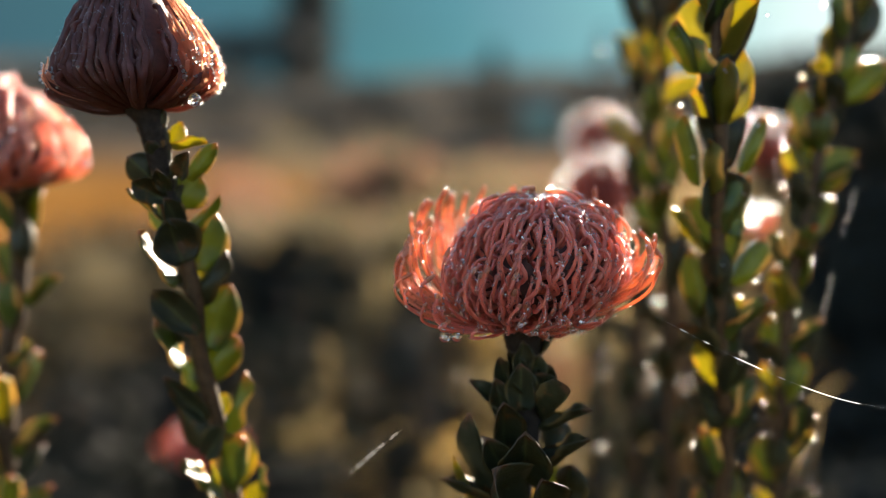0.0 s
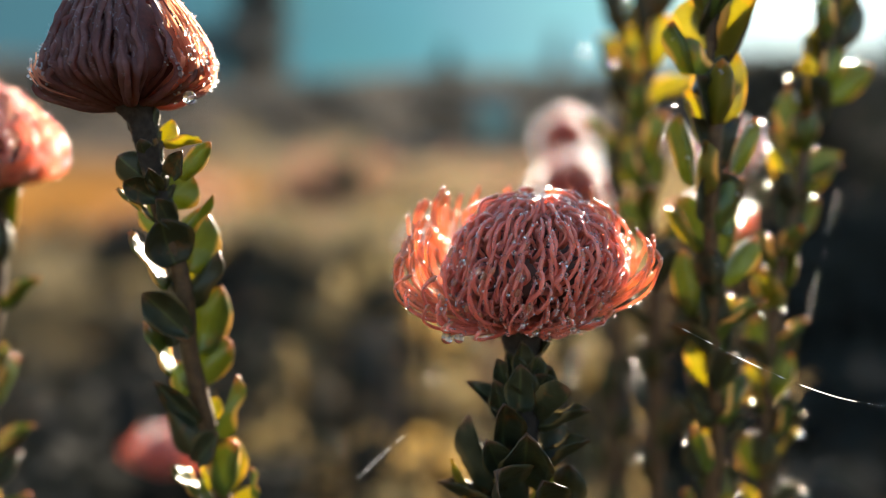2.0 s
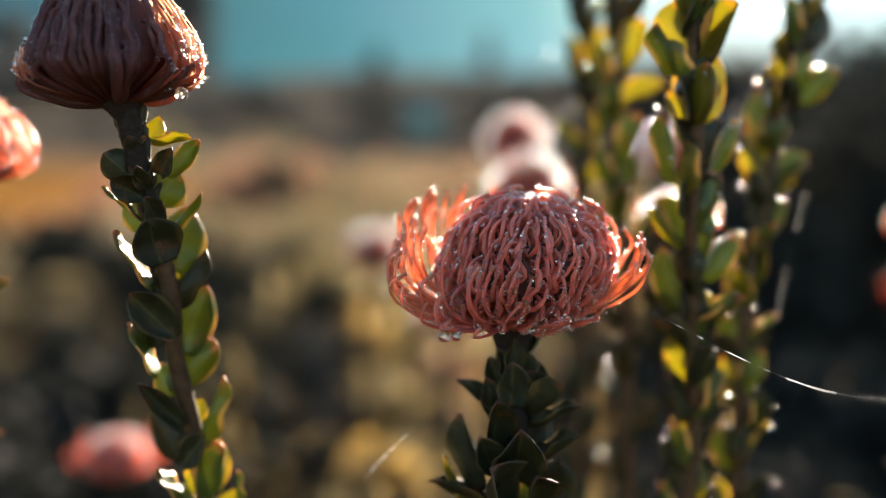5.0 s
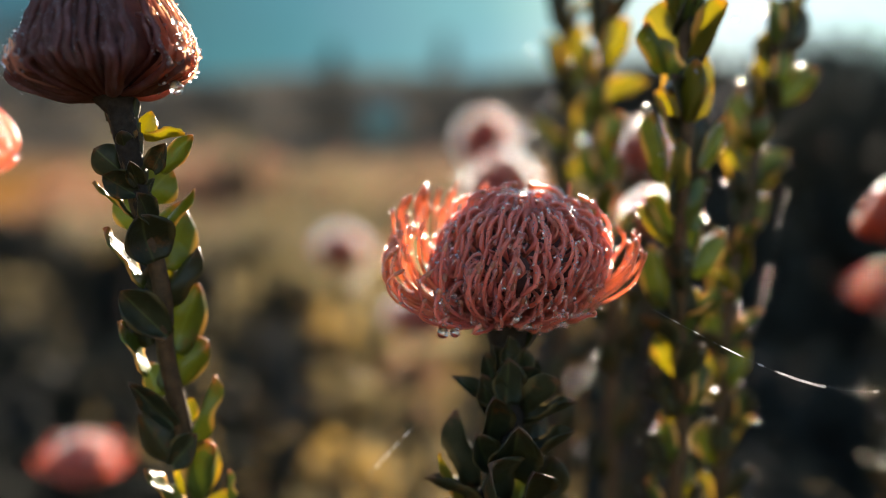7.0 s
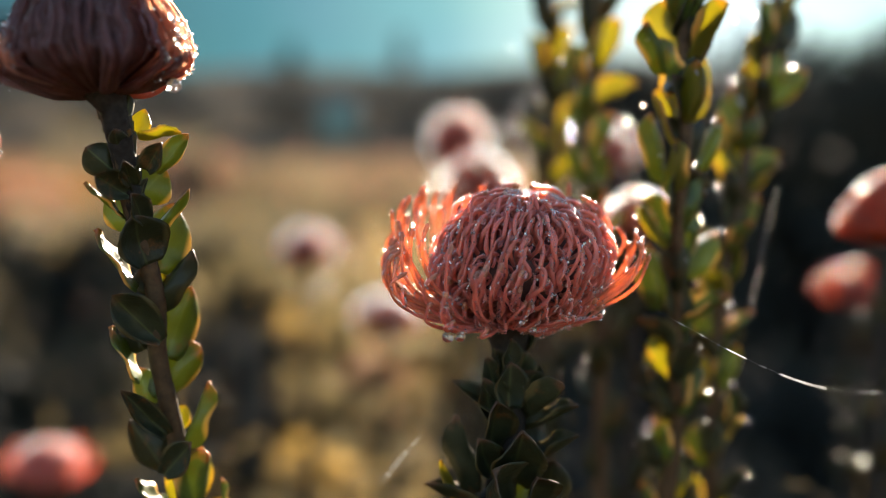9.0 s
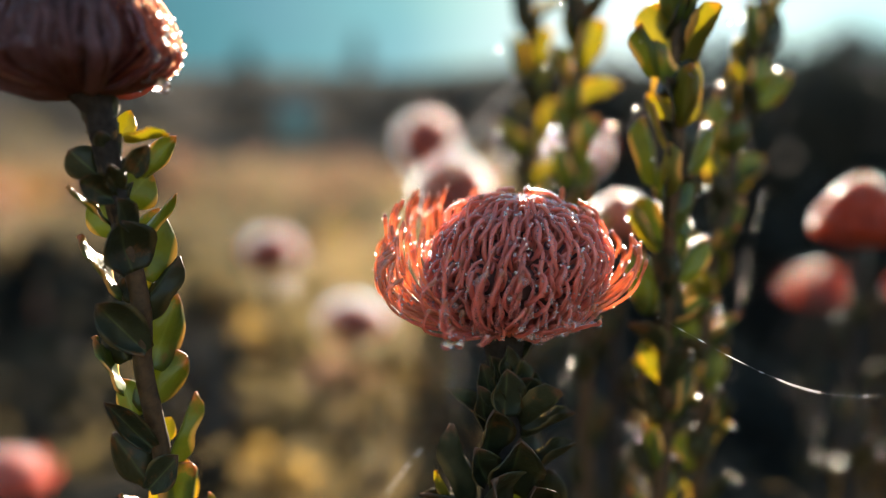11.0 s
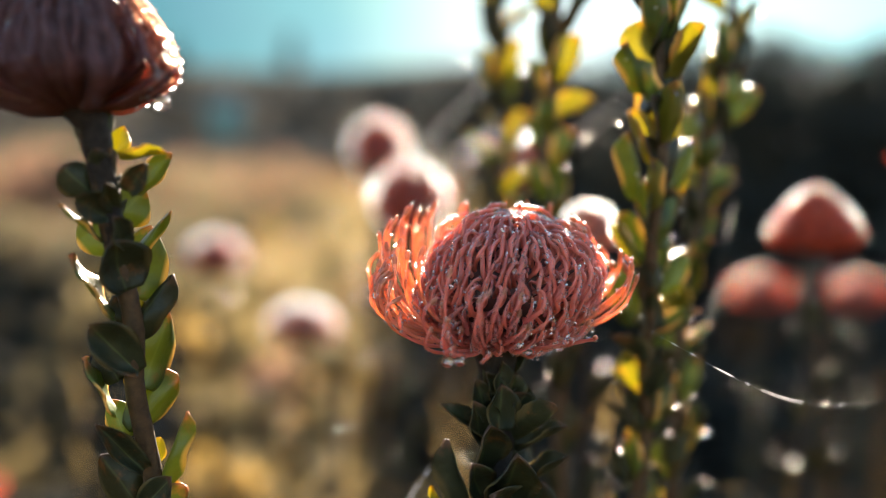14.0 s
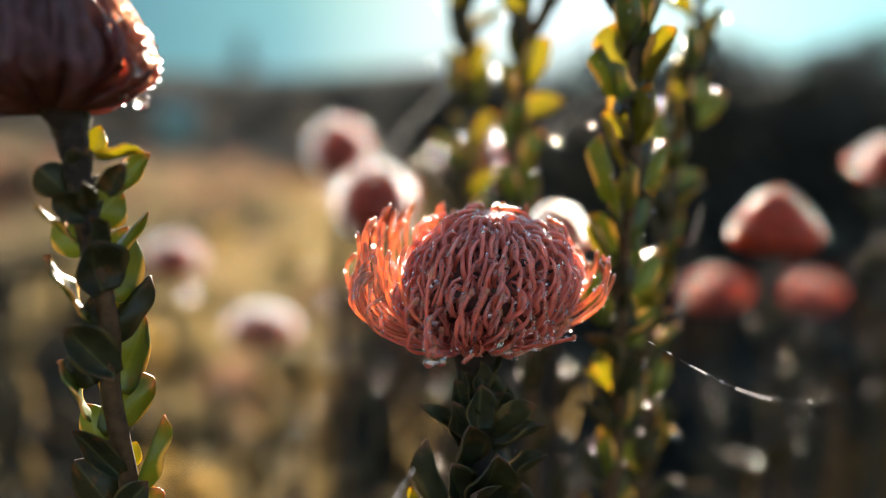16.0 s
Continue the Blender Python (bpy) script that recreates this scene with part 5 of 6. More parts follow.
for z0, z1, rad in ((0.962, 0.971, 0.0026), (0.971, 0.980, 0.0030), (0.980, 0.988, 0.0033), (0.988, 0.995, 0.0042)):
    spiral_leaves(s[0], s[1], pts, z0, z1, 0.00055, 0.0068, 0.0048, 62 + int(z0 * 1000), "d", 1.3, rad)
DOME_BUD = [(0, 0.22), (0.07, 0.48), (0.15, 0.86), (0.26, 1.0), (0.42, 0.95), (0.58, 0.81), (0.72, 0.64), (0.86, 0.42), (1.0, 0.10)]
DOME_TALL = [(0, 0.19), (0.08, 0.48), (0.14, 0.82), (0.22, 1.0), (0.36, 0.95), (0.55, 0.79), (0.75, 0.57), (0.9, 0.36), (1.0, 0.10)]
head, dew = closed_bud(s[0], Matrix.Translation(-s[1]) @ pose(-0.0825, 0.3215, 0.9983, 0, -6, 0), 0.0252, 0.0450, DOME_TALL, 190, 0.00105, 4, 3000)
dew_world = [(s[1] + d, o) for d, o in dew]
p_, s_ = dew_on(dew_world, 1000, 22, 0.00012, 0.00036)
lit_side = [(q, o) for q, o in dew_world if q.x > -0.068 and o.x > 0]
q_, t_ = dew_on(lit_side, 850, 27, 0.00022, 0.00070)
rim = [(q, o) for q, o in dew_world if q.x < -0.102]
u_, v_ = dew_on(rim, 260, 28, 0.0002, 0.00055)
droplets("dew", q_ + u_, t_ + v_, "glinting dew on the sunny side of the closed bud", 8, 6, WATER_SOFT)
droplets("dew", p_, s_, "fine dew beads on the closed pink bud")

# bloom at the edge of the group
pts = [(-0.150, 0.40, 0.0), (-0.160, 0.398, 0.6), (-0.163, 0.395, 0.873), (-0.158, 0.395, 0.921), (-0.157, 0.395, 0.956), (-0.162, 0.395, 0.972)]
s = stalk("pincushion protea stalk with a pale dewy bud", pts)
stalk_stem(s[0], s[1], pts, [0.007, 0.006, 0.004, 0.0035, 0.004, 0.006], BARK)
spiral_leaves(s[0], s[1], pts, 0.6, 0.962, 0.0075, 0.023, 0.011, 8, "dggy", 0.8, 0.004)
head, dew = flower_head(s[0], Matrix.Translation(-s[1]) @ pose(-0.163, 0.395, 0.970, 0, 0, 10), 0.0310, 0.0430, DOME_BUD, 170, 0, 0.0011, 9, mat=STYLE_PALE, wool=1100, fringe=0.0030, hair=0.00010, tangle=0.3)
p_, s_ = dew_on([(s[1] + d, o) for d, o in dew], 1500, 23, 0.0004, 0.0009)
droplets("dew", p_, s_, "fine dew beads on the pale pink bud")
q_, t_ = dew_on([(s[1] + d, o) for d, o in dew if (s[1] + d).x > -0.170], 300, 26, 0.0005, 0.0011)
droplets("dew", q_, t_, "glinting dew on the pale pink bud", 8, 6, WATER_GLINT)

# leafy shoots
pts = [(0.135, 0.44, 0.0), (0.130, 0.42, 0.6), (0.1280, 0.3731, 0.8595), (0.1236, 0.3632, 0.8993), (0.1192, 0.3555, 0.9301), (0.1145, 0.3472, 0.9634), (0.1118, 0.3386, 0.9975), (0.1090, 0.3380, 1.0385), (0.111, 0.338, 1.11)]
s = stalk("upright leafy green shoot with dewy leaves", pts, "leafy shoots")
stalk_stem(s[0], s[1], pts, [0.006, 0.005, 0.003, 0.0028, 0.0026, 0.0026, 0.0024, 0.0015], BARK)
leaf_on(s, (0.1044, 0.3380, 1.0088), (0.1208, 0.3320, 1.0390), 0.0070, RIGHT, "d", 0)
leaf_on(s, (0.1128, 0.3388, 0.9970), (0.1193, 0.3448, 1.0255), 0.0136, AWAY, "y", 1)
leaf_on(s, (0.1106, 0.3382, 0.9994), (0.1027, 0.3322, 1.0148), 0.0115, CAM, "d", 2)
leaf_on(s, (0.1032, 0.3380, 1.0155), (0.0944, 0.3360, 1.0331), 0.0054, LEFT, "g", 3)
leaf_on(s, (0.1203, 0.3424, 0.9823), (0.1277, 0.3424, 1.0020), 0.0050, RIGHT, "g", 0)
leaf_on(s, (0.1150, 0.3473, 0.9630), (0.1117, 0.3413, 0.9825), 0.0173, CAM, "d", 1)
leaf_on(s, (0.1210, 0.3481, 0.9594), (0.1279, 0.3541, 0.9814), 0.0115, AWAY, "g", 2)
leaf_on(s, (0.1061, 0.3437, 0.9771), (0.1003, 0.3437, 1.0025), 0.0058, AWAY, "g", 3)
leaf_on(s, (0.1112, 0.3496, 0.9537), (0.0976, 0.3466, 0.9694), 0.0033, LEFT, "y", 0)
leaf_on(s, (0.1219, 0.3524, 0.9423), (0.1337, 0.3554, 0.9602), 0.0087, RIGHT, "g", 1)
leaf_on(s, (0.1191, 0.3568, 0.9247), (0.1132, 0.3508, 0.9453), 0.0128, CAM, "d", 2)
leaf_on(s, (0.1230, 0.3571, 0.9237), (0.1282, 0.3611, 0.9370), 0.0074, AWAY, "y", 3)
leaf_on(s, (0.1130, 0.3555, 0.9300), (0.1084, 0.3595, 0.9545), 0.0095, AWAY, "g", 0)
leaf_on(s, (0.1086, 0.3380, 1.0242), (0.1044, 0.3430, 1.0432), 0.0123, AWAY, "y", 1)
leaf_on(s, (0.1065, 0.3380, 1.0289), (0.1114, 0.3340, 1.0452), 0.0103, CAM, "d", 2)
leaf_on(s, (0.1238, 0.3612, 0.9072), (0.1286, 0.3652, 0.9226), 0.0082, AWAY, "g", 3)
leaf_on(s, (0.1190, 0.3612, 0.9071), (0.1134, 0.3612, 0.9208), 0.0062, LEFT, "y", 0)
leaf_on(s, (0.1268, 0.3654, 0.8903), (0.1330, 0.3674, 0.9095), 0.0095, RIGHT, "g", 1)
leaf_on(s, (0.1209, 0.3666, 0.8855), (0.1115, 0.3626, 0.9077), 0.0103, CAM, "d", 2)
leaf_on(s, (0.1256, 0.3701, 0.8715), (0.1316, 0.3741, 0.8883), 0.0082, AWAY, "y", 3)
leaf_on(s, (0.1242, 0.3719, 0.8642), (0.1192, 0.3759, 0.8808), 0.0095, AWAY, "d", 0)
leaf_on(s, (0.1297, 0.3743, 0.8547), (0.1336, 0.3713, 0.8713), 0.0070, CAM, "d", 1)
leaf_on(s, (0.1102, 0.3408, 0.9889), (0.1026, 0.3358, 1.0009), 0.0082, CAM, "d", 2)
tips = spiral_leaves(s[0], s[1], pts, 0.6, 0.885, 0.008, 0.020, 0.010, 12, "gygd", 0.85)
tips += spiral_leaves(s[0], s[1], pts, 0.885, 1.035, 0.0075, 0.020, 0.0105, 65, "gygd", 0.85)
tips += spiral_leaves(s[0], s[1], pts, 1.035, 1.10, 0.007, 0.022, 0.011, 13, "gyd", 0.85)

pts = [(0.165, 0.40, 0.0), (0.16, 0.395, 0.6), (0.156, 0.391, 0.859), (0.156, 0.391, 0.906), (0.158, 0.391, 0.945), (0.165, 0.391, 0.986), (0.172, 0.391, 1.026), (0.176, 0.391, 1.053), (0.178, 0.392, 1.12)]
s = stalk("upright leafy green shoot with dewy leaves", pts, "leafy shoots")
stalk_stem(s[0], s[1], pts, [0.006, 0.005, 0.003, 0.0028, 0.0026, 0.0026, 0.0024, 0.002, 0.0015], BARK)
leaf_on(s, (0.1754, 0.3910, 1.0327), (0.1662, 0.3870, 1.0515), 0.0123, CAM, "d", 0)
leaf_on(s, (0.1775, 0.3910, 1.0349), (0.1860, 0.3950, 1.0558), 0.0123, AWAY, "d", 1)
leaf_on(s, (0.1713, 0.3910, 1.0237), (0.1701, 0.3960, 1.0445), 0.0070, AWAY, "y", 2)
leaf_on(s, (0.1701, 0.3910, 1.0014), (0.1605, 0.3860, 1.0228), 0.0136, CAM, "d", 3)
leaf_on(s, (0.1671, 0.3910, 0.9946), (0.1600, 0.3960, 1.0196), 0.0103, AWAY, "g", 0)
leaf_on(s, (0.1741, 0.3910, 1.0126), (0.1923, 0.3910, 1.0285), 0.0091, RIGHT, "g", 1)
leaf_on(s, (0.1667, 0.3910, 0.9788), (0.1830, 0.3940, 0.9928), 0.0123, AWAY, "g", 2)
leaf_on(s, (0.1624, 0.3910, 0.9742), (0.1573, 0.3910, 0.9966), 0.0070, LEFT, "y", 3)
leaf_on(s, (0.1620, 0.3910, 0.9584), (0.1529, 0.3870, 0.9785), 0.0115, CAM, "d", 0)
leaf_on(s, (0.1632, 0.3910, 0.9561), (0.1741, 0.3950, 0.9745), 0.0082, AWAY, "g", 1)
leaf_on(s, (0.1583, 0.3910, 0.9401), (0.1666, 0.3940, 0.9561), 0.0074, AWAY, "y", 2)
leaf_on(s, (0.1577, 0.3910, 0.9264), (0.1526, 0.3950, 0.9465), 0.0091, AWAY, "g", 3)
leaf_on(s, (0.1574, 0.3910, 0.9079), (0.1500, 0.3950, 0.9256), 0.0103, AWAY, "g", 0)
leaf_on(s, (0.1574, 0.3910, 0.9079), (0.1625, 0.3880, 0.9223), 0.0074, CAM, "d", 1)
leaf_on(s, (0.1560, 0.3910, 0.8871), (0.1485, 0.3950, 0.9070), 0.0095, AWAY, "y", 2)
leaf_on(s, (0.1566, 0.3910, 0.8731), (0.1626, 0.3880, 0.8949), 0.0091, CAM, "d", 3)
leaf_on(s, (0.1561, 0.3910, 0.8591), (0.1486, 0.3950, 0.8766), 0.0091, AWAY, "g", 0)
tips += spiral_leaves(s[0], s[1], pts, 0.6, 0.875, 0.008, 0.020, 0.010, 14, "gygd", 0.85)
tips += spiral_leaves(s[0], s[1], pts, 0.875, 1.05, 0.0075, 0.020, 0.0105, 66, "gygd", 0.85)
tips += spiral_leaves(s[0], s[1], pts, 1.05, 1.11, 0.007, 0.022, 0.011, 15, "gyd", 0.85)

pts = [(0.130, 0.44, 0.0), (0.125, 0.436, 0.7), (0.119, 0.433, 0.92), (0.112, 0.433, 0.972), (0.109, 0.433, 1.0), (0.112, 0.433, 1.03), (0.113, 0.433, 1.065), (0.115, 0.433, 1.14)]
s = stalk("upright leafy green shoot behind the others", pts, "leafy shoots")
stalk_stem(s[0], s[1], pts, [0.006, 0.005, 0.003, 0.0028, 0.0026, 0.0026, 0.0024, 0.0015], BARK)
tips += spiral_leaves(s[0], s[1], pts, 0.6, 0.945, 0.014, 0.024, 0.013, 18, "ddd", 0.8)
tips += spiral_leaves(s[0], s[1], pts, 0.945, 1.13, 0.0085, 0.025, 0.0125, 16, "gygd", 0.8)

pts = [(0.125, 0.52, 0.0), (0.122, 0.518, 0.7), (0.120, 0.515, 0.995), (0.121, 0.515, 1.026), (0.117, 0.515, 1.071), (0.116, 0.515, 1.15)]
s = stalk("upright leafy green shoot behind the others", pts, "leafy shoots")
stalk_stem(s[0], s[1], pts, [0.006, 0.005, 0.003, 0.0028, 0.0024, 0.0015], BARK)
tips += spiral_leaves(s[0], s[1], pts, 0.6, 0.96, 0.014, 0.024, 0.013, 19, "ddd", 0.8)
tips += spiral_leaves(s[0], s[1], pts, 0.96, 1.14, 0.0085, 0.025, 0.0125, 17, "gygd", 0.8)

# blooms further back
DOME_ROUND = [(0, 0.22), (0.12, 0.55), (0.35, 0.78), (0.62, 0.74), (0.85, 0.5), (1.0, 0.12)]


def back_bloom(x, y, z, R, H, seed, opens, loops=70, dome=DOME_ROUND, lean=0.0, mat=STYLE_DEEP, fringe=0.012, core=0.70, grey=True, hairs=1200, beads=36):
    """A stalk with a bloom whose base is at z; its downy side faces the light."""
    turn = -math.degrees(math.atan2(x + 0.05, y))
    pts = [(x + 0.02, y + 0.02, 0.0), (x + 0.012, y + 0.01, z * 0.6), (x, y, z * 0.93), (x, y, z + 0.002)]
    st = stalk("pincushion protea stalk with a backlit dewy bloom", pts)
    stalk_stem(st[0], st[1], pts, [0.007, 0.006, 0.0036, 0.005], BARK_DARK)
    spots = spiral_leaves(st[0], st[1], pts, z * 0.6, z - 0.012, 0.017, 0.026, 0.011, seed, "d", 0.9, 0.004)
    _, d = flower_head(st[0], Matrix.Translation(-st[1]) @ pose(x, y, z, 0, lean, turn), R * core, H * (0.3 + 0.7 * core), dome, loops, opens, 0.0011, seed, mat=mat, open_low=0.2, open_high=1.0, detail=0.5, wool=hairs, hair=0.00055, fringe=fringe, open_R=R, sunny=True, grey=grey)
    d = [(st[1] + q, o) for q, o in d]
    p, q = dew_on(d + [(q, Vector((0, 0, 0.0005))) for q in spots] * 3, 260, seed + 40, 0.0005, 0.0010)
    r = random.Random(seed)
    for _ in range(beads):
        # larger beads caught in the hairs of the sunny side
        a, u = r.uniform(0.0, 3.14) + radians(turn), r.uniform(0.25, 1.0)
        rad = profile_at(dome, u) * R * core + fringe * r.uniform(0.3, 0.95)
        p.append(Vector((x + rad * math.cos(a), y + rad * math.sin(a), z + u * H * (0.3 + 0.7 * core) + fringe * 0.5 * u)))
        q.append(r.uniform(0.0005, 0.0010))
    droplets("dew", p, q, "dew beads sparkling on a backlit bloom", 8, 6, WATER_SOFT)
    return st


back_bloom(0.158, 0.930, 1.001, 0.0345, 0.054, 71, 6, fringe=0.0060, core=1.0, hairs=2600, beads=80)
back_bloom(0.1274, 0.712, 0.950, 0.0330, 0.053, 72, 6, fringe=0.0060, core=1.0, hairs=2600, beads=80)
back_bloom(0.040, 1.360, 0.868, 0.0450, 0.052, 73, 12, fringe=0.0090, core=1.0, hairs=2600, beads=80)
back_bloom(0.120, 1.120, 0.802, 0.0470, 0.048, 74, 12, fringe=0.0090, core=1.0, hairs=2600, beads=80)
back_bloom(0.552, 0.857, 0.872, 0.036, 0.044, 75, 30, fringe=0.003, core=0.9, grey=False, hairs=60, beads=8)
back_bloom(0.690, 0.870, 0.866, 0.036, 0.044, 76, 30, fringe=0.003, core=0.9, grey=False, hairs=60, beads=8)
back_bloom(0.310, 0.492, 0.951, 0.0255, 0.038, 77, 0, 150, DOME_BUD, fringe=0.004, core=0.95, hairs=420, beads=22)
back_bloom(-0.197, 0.820, 0.727, 0.038, 0.044, 78, 24, 110, mat=STYLE, fringe=0.004, core=0.8, hairs=700)
back_bloom(0.152, 0.470, 0.954, 0.021, 0.026, 79, 30, 60, mat=STYLE_PALE, fringe=0.005, core=0.7, hairs=500)
back_bloom(0.325, 0.950, 1.000, 0.0330, 0.050, 81, 6, fringe=0.0060, core=1.0, hairs=2200, beads=70)
back_bloom(0.531, 0.620, 1.005, 0.028, 0.036, 82, 20, fringe=0.007, core=0.75, hairs=700, beads=14)
back_bloom(0.610, 1.300, 0.512, 0.046, 0.050, 80, 30)
p_, s_ = dew_on([(q, Vector((0, 0, 0.0004))) for q in tips], 1300, 31, 0.00020, 0.00046)
droplets("dew", p_, s_, "dew beads on the leaf tips of the shoots", 8, 6, WATER_SOFT)

# ---- dry grass among the blooms ----
STRAW = living("dry_grass", [(0.3, (0.10, 0.07, 0.03)), (0.7, (0.26, 0.19, 0.08))], (0.5, 0.36, 0.14), 0.45, rough=0.6, scale=300, bump=0)


def dry_grass(x, y, h, lean, beads, seed, blades=7):
    """One wiry stem with a few blades and beads of dew hanging along it."""
    r = random.Random(seed)
    e = new("dry_grass")
    e.location = (x - lean, y, -0.02)
    tagged(e, "thin dry straw-coloured grass stem beaded with dew", "grass stem", "dry grass stems")
    line = spline([(0, 0, 0), (lean * 0.25, 0.01, h * 0.4), (lean * 0.6, 0.0, h * 0.75), (lean, 0.0, h + 0.02)], 30)
    v, f = tube(line, [0.0007 * (1 - 0.6 * i / 29) for i in range(30)], 6)
    put("stem", mesh_of("stem", v, f, (STRAW,)), e)
    for k in range(blades):
        c = line[8 + k * 3]
        a = r.uniform(0, 6.28)
        d = Vector((math.cos(a), math.sin(a), 0))
        n = r.uniform(0.03, 0.06)
        s = d.orthogonal().normalized() * 0.0009
        row = [c, c + d * n * 0.35 + Vector((0, 0, n * 0.7)), c + d * n * 0.8 + Vector((0, 0, n * 1.0)), c + d * n * 1.15 + Vector((0, 0, n * 1.05))]
        bv = [p + s * w for p, w in zip(row, (0.6, 1.0, 0.8, 0.1))] + [p - s * w for p, w in zip(row, (0.6, 1.0, 0.8, 0.1))]
        put("blade", mesh_of("blade", bv, [(0, 1, 5, 4), (1, 2, 6, 5), (2, 3, 7, 6)], (STRAW,)), e)
    q = [line[r.randrange(14, 30)] + e.location + Vector((0, -0.001, 0)) for _ in range(beads)]
    droplets("dew", q, [r.uniform(0.0009, 0.0017) for _ in q], "dew beads hanging on a dry grass stem", 8, 6, WATER_SOFT)


for i, (x, y, h, lean) in enumerate(((0.2536, 0.639, 0.861, 0.02), (0.3213, 0.517, 0.821, 0.02), (0.064, 1.3495, 0.847, 0.02), (0.0824, 0.6745, 0.908, 0.015), (0.0613, 0.800, 0.848, 0.015), (0.03, 0.80, 0.82, -0.01), (0.075, 0.95, 0.93, 0.02), (0.11, 0.85, 0.84, -0.02), (0.17, 1.05, 0.88, 0.03), (-0.06, 0.98, 0.82, 0.02), (0.30, 0.72, 0.85, 0.03), (0.22, 0.80, 0.84, 0.02), (-0.12, 1.10, 0.80, -0.02))):
    dry_grass(x, y, h, lean, 7 if i > 4 else 2, 300 + i)
# taller stems, each with one large bead at its tip
for i, (x, y, z, lean, size) in enumerate(((0.158, 1.047, 0.906, 0.02, 0.0016), (0.167, 0.947, 0.945, -0.02, 0.0014), (0.177, 1.197, 0.944, 0.02, 0.0018), (0.113, 1.247, 0.925, 0.03, 0.0016), (0.303, 1.047, 1.040, 0.02, 0.0018), (0.242, 0.847, 1.037, 0.02, 0.0015), (0.278, 1.097, 1.021, -0.02, 0.0017), (0.325, 1.147, 1.039, 0.03, 0.0018),
                                           (0.166, 0.997, 0.874, 0.01, 0.0015), (0.028, 1.300, 0.811, 0.02, 0.0015), (0.110, 1.100, 0.797, 0.02, 0.0015), (0.026, 0.900, 0.728, 0.01, 0.0013), (0.584, 0.800, 0.895, 0.02, 0.0008), (0.615, 0.750, 0.834, 0.02, 0.0008), (0.690, 0.900, 0.825, 0.02, 0.0008), (0.134, 0.9143, 1.0155, 0.01, 0.0017),
                                           (0.005, 1.000, 0.880, 0.02, 0.0013), (0.102, 0.750, 0.901, -0.015, 0.0008), (0.140, 0.950, 0.992, 0.01, 0.0014), (0.205, 0.550, 0.878, 0.02, 0.0007), (0.029, 0.950, 0.717, -0.015, 0.0009), (0.096, 1.150, 0.759, 0.01, 0.0017), (0.107, 1.100, 0.794, 0.02, 0.0014), (0.619, 0.750, 0.834, -0.015, 0.0008), (0.391, 0.600, 0.793, 0.01, 0.0009), (0.657, 0.800, 0.759, 0.02, 0.0010), (-0.018, 1.200, 0.802, -0.015, 0.0012), (0.144, 1.200, 0.833, 0.01, 0.0018), (0.163, 0.900, 0.836, 0.02, 0.0012), (0.218, 1.000, 0.757, -0.015, 0.0010), (0.088, 0.800, 0.787, 0.01, 0.0012), (0.101, 1.300, 0.890, 0.02, 0.0017), (0.058, 1.300, 0.763, -0.015, 0.0013))):
    dry_grass(x, y, z, lean, 1, 340 + i, 0 if x > 0.5 or y < 0.7 else 4)
    drop((x, y - 0.001, z), size * 1.15, "sunlit water droplet on a dry grass stem", True)

# ---- single droplets ----
drop((-0.0610, 0.3090, 1.0003), 0.0021, "large hanging water droplet under the closed bud")

drop((0.064, 1.348, 0.847), 0.0036, "sunlit water droplet hanging below a far bloom", True)
drop((0.0824, 0.6733, 0.908), 0.0011, "sunlit water droplet on a dry grass stem", True)
drop((0.0613, 0.7988, 0.848), 0.0008, "sunlit water droplet on a dry grass stem", True)
drop((0.0400, 1.3530, 0.800), 0.0022, "sunlit water droplet on the stalk of a far bloom", True)
drop((0.3213, 0.5159, 0.8204), 0.0013, "sunlit water droplet on a low leaf", True)
drop((0.2536, 0.6378, 0.8607), 0.0014, "sunlit water droplet between the shoots", True)

for x, y, z, r_ in ((0.1400, 0.370, 0.943, 0.0007), (0.154, 0.376, 0.955, 0.0008), (0.1450, 0.372, 0.960, 0.0006), (0.1320, 0.366, 0.892, 0.0007), (0.1230, 0.362, 0.880, 0.0007), (0.1160, 0.360, 0.868, 0.0007), (0.1120, 0.360, 0.885, 0.0008), (0.1320, 0.370, 0.986, 0.0012), (0.1400, 0.370, 1.003, 0.0013), (0.1200, 0.355, 1.028, 0.0006), (0.1170, 0.352, 1.018, 0.0005), (0.1110, 0.345, 0.998, 0.0005), (0.158, 0.385, 0.929, 0.0009), (0.131, 0.45, 1.068, 0.0010), (0.093, 0.45, 1.019, 0.0012), (0.108, 0.45, 1.007, 0.0015)):
    drop((x, y, z), r_ * 0.5, "sunlit water droplet on a leaf of a shoot", True)

for a, h in ((150, 0.30), (165, 0.45), (185, 0.52), (200, 0.38), (140, 0.62), (120, 0.78), (215, 0.24)):
    c = profile_at(DOME_BUD, h) * 0.0245
    drop((0.310 + c * math.cos(radians(a)), 0.492 + c * math.sin(radians(a)), 0.951 + h * 0.037), 0.0008, "sunlit water droplet on a dark red bud", True)

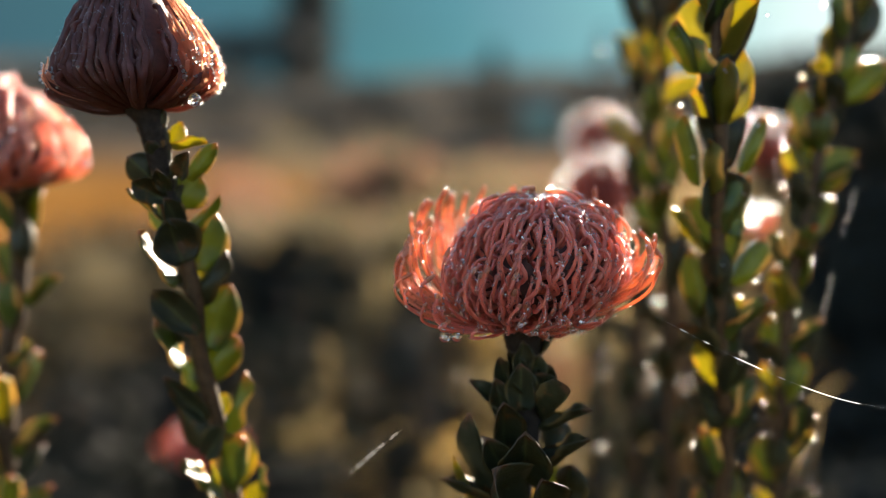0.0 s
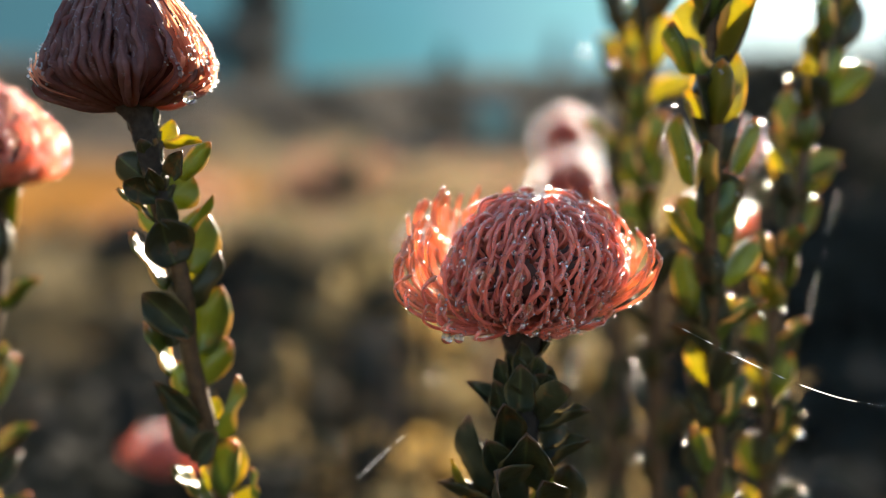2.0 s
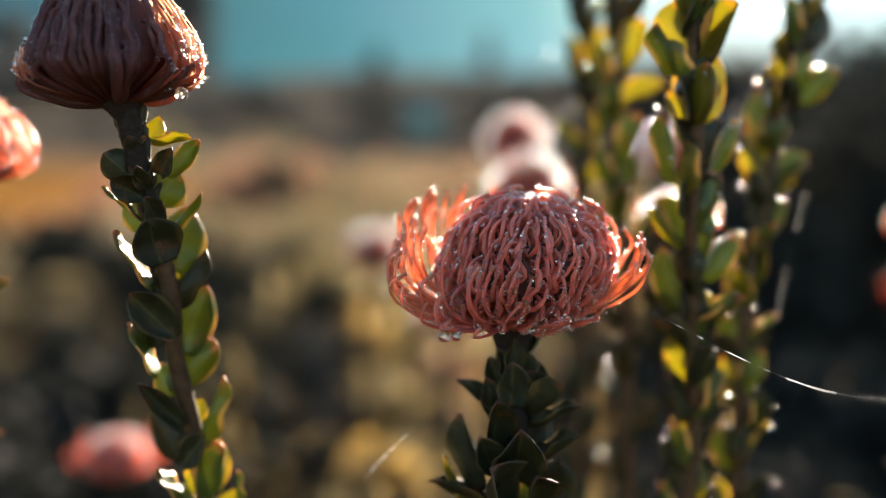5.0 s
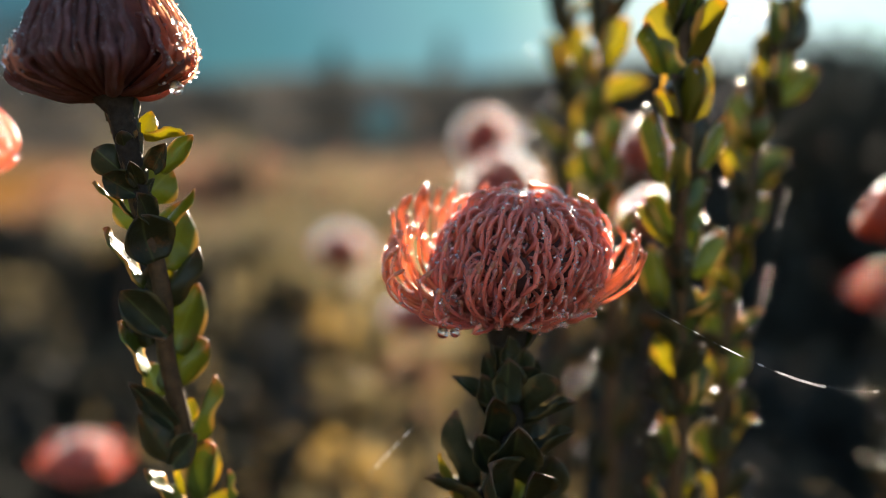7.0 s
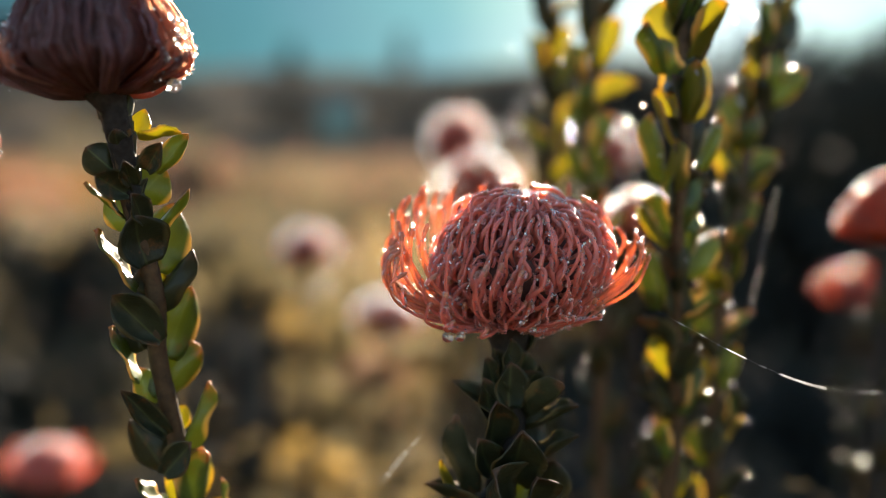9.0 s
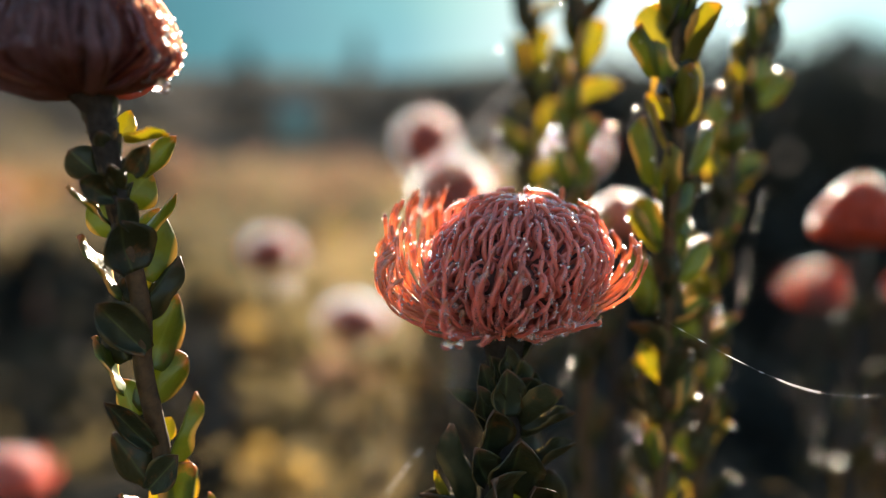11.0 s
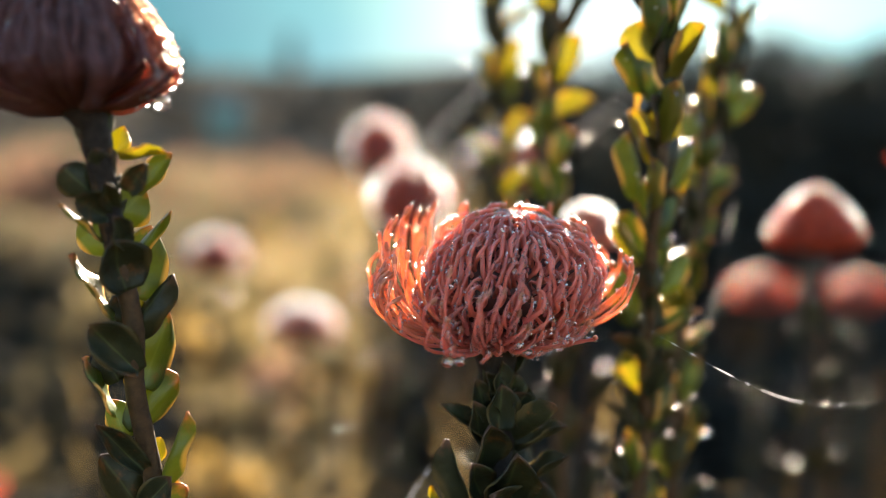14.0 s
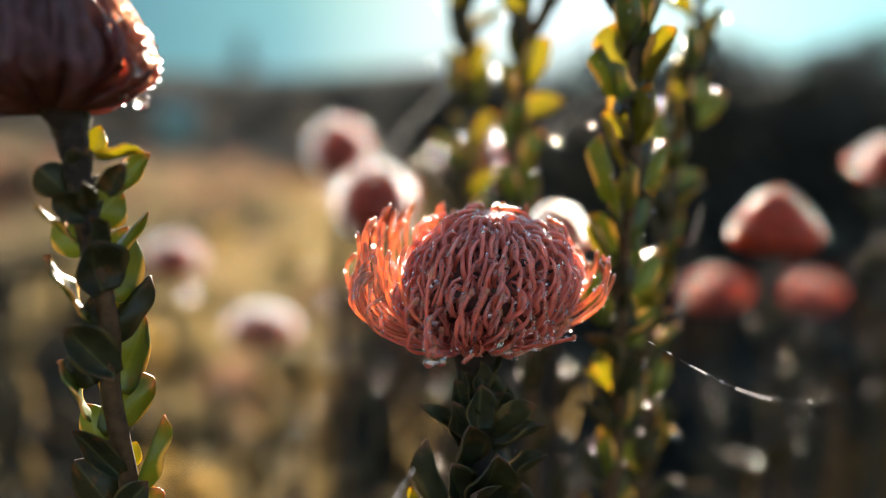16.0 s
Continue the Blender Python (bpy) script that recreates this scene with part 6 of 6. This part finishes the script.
# ---- spider silk ----
def thread(points, r, label, beads=0, seed=1, dashes=()):
    """A spider's thread, thicker where dew is strung along it: dashes are stretches of its length, 0 to 1."""
    n = 90
    pts = spline(points, n)
    rr = random.Random(seed)
    rad = []
    for i in range(n):
        u = i / (n - 1)
        wet = any(a <= u <= b for a, b in dashes)
        rad.append(r * (rr.uniform(0.85, 1.25) if wet else rr.uniform(0.03, 0.06)))
    v, f = tube(pts, rad, 6)
    ob = put("silk_thread", mesh_of("silk_thread", v, f, (SILK,)))
    tagged(ob, label, "spider silk", "spider threads")
    if beads:
        q = [pts[rr.randrange(n)] for _ in range(beads)]
        droplets("dew", q, [rr.uniform(0.0001, 0.00025) for _ in q], "tiny dew beads strung on a spider thread", 6, 5)


thread([(0.082, 0.291, 0.9375), (0.0975, 0.2923, 0.9299), (0.1067, 0.2938, 0.9254), (0.1287, 0.2989, 0.9162), (0.1496, 0.3039, 0.9101), (0.175, 0.310, 0.9072), (0.22, 0.320, 0.9072)], 0.00013, "fine silvery spider thread slung from the bloom", 30, 1, ((0.07, 0.09), (0.15, 0.17), (0.33, 0.40), (0.44, 0.45), (0.50, 0.66), (0.80, 0.82)))
thread([(-0.0055, 0.2632, 0.8965), (-0.0036, 0.2651, 0.8978), (0.0020, 0.271, 0.9018), (0.0085, 0.2775, 0.9060)], 0.00010, "short silvery spider thread by the stem", 12, 2, ((0.1, 0.14), (0.32, 0.42), (0.46, 0.60), (0.64, 0.72), (0.8, 0.9)))
thread([(0.181, 0.391, 0.978), (0.179, 0.391, 0.969), (0.1735, 0.3885, 0.950), (0.1700, 0.388, 0.932), (0.1665, 0.3875, 0.919), (0.1590, 0.387, 0.912)], 0.00003, "slack spider thread beaded with dew beside a shoot", 26, 3, ((0.0, 0.3), (0.45, 0.7), (0.85, 1.0)))
thread([(0.118, 0.74, 0.985), (0.1621, 0.7228, 1.0403), (0.200, 0.71, 1.085)], 0.00020, "slanting spider thread between the far blooms", 10, 4, ((0.1, 0.95),))
thread([(0.325, 0.85, 1.035), (0.3662, 0.839, 1.0701), (0.410, 0.83, 1.100)], 0.00020, "slanting spider thread behind the shoots", 10, 5, ((0.1, 0.95),))
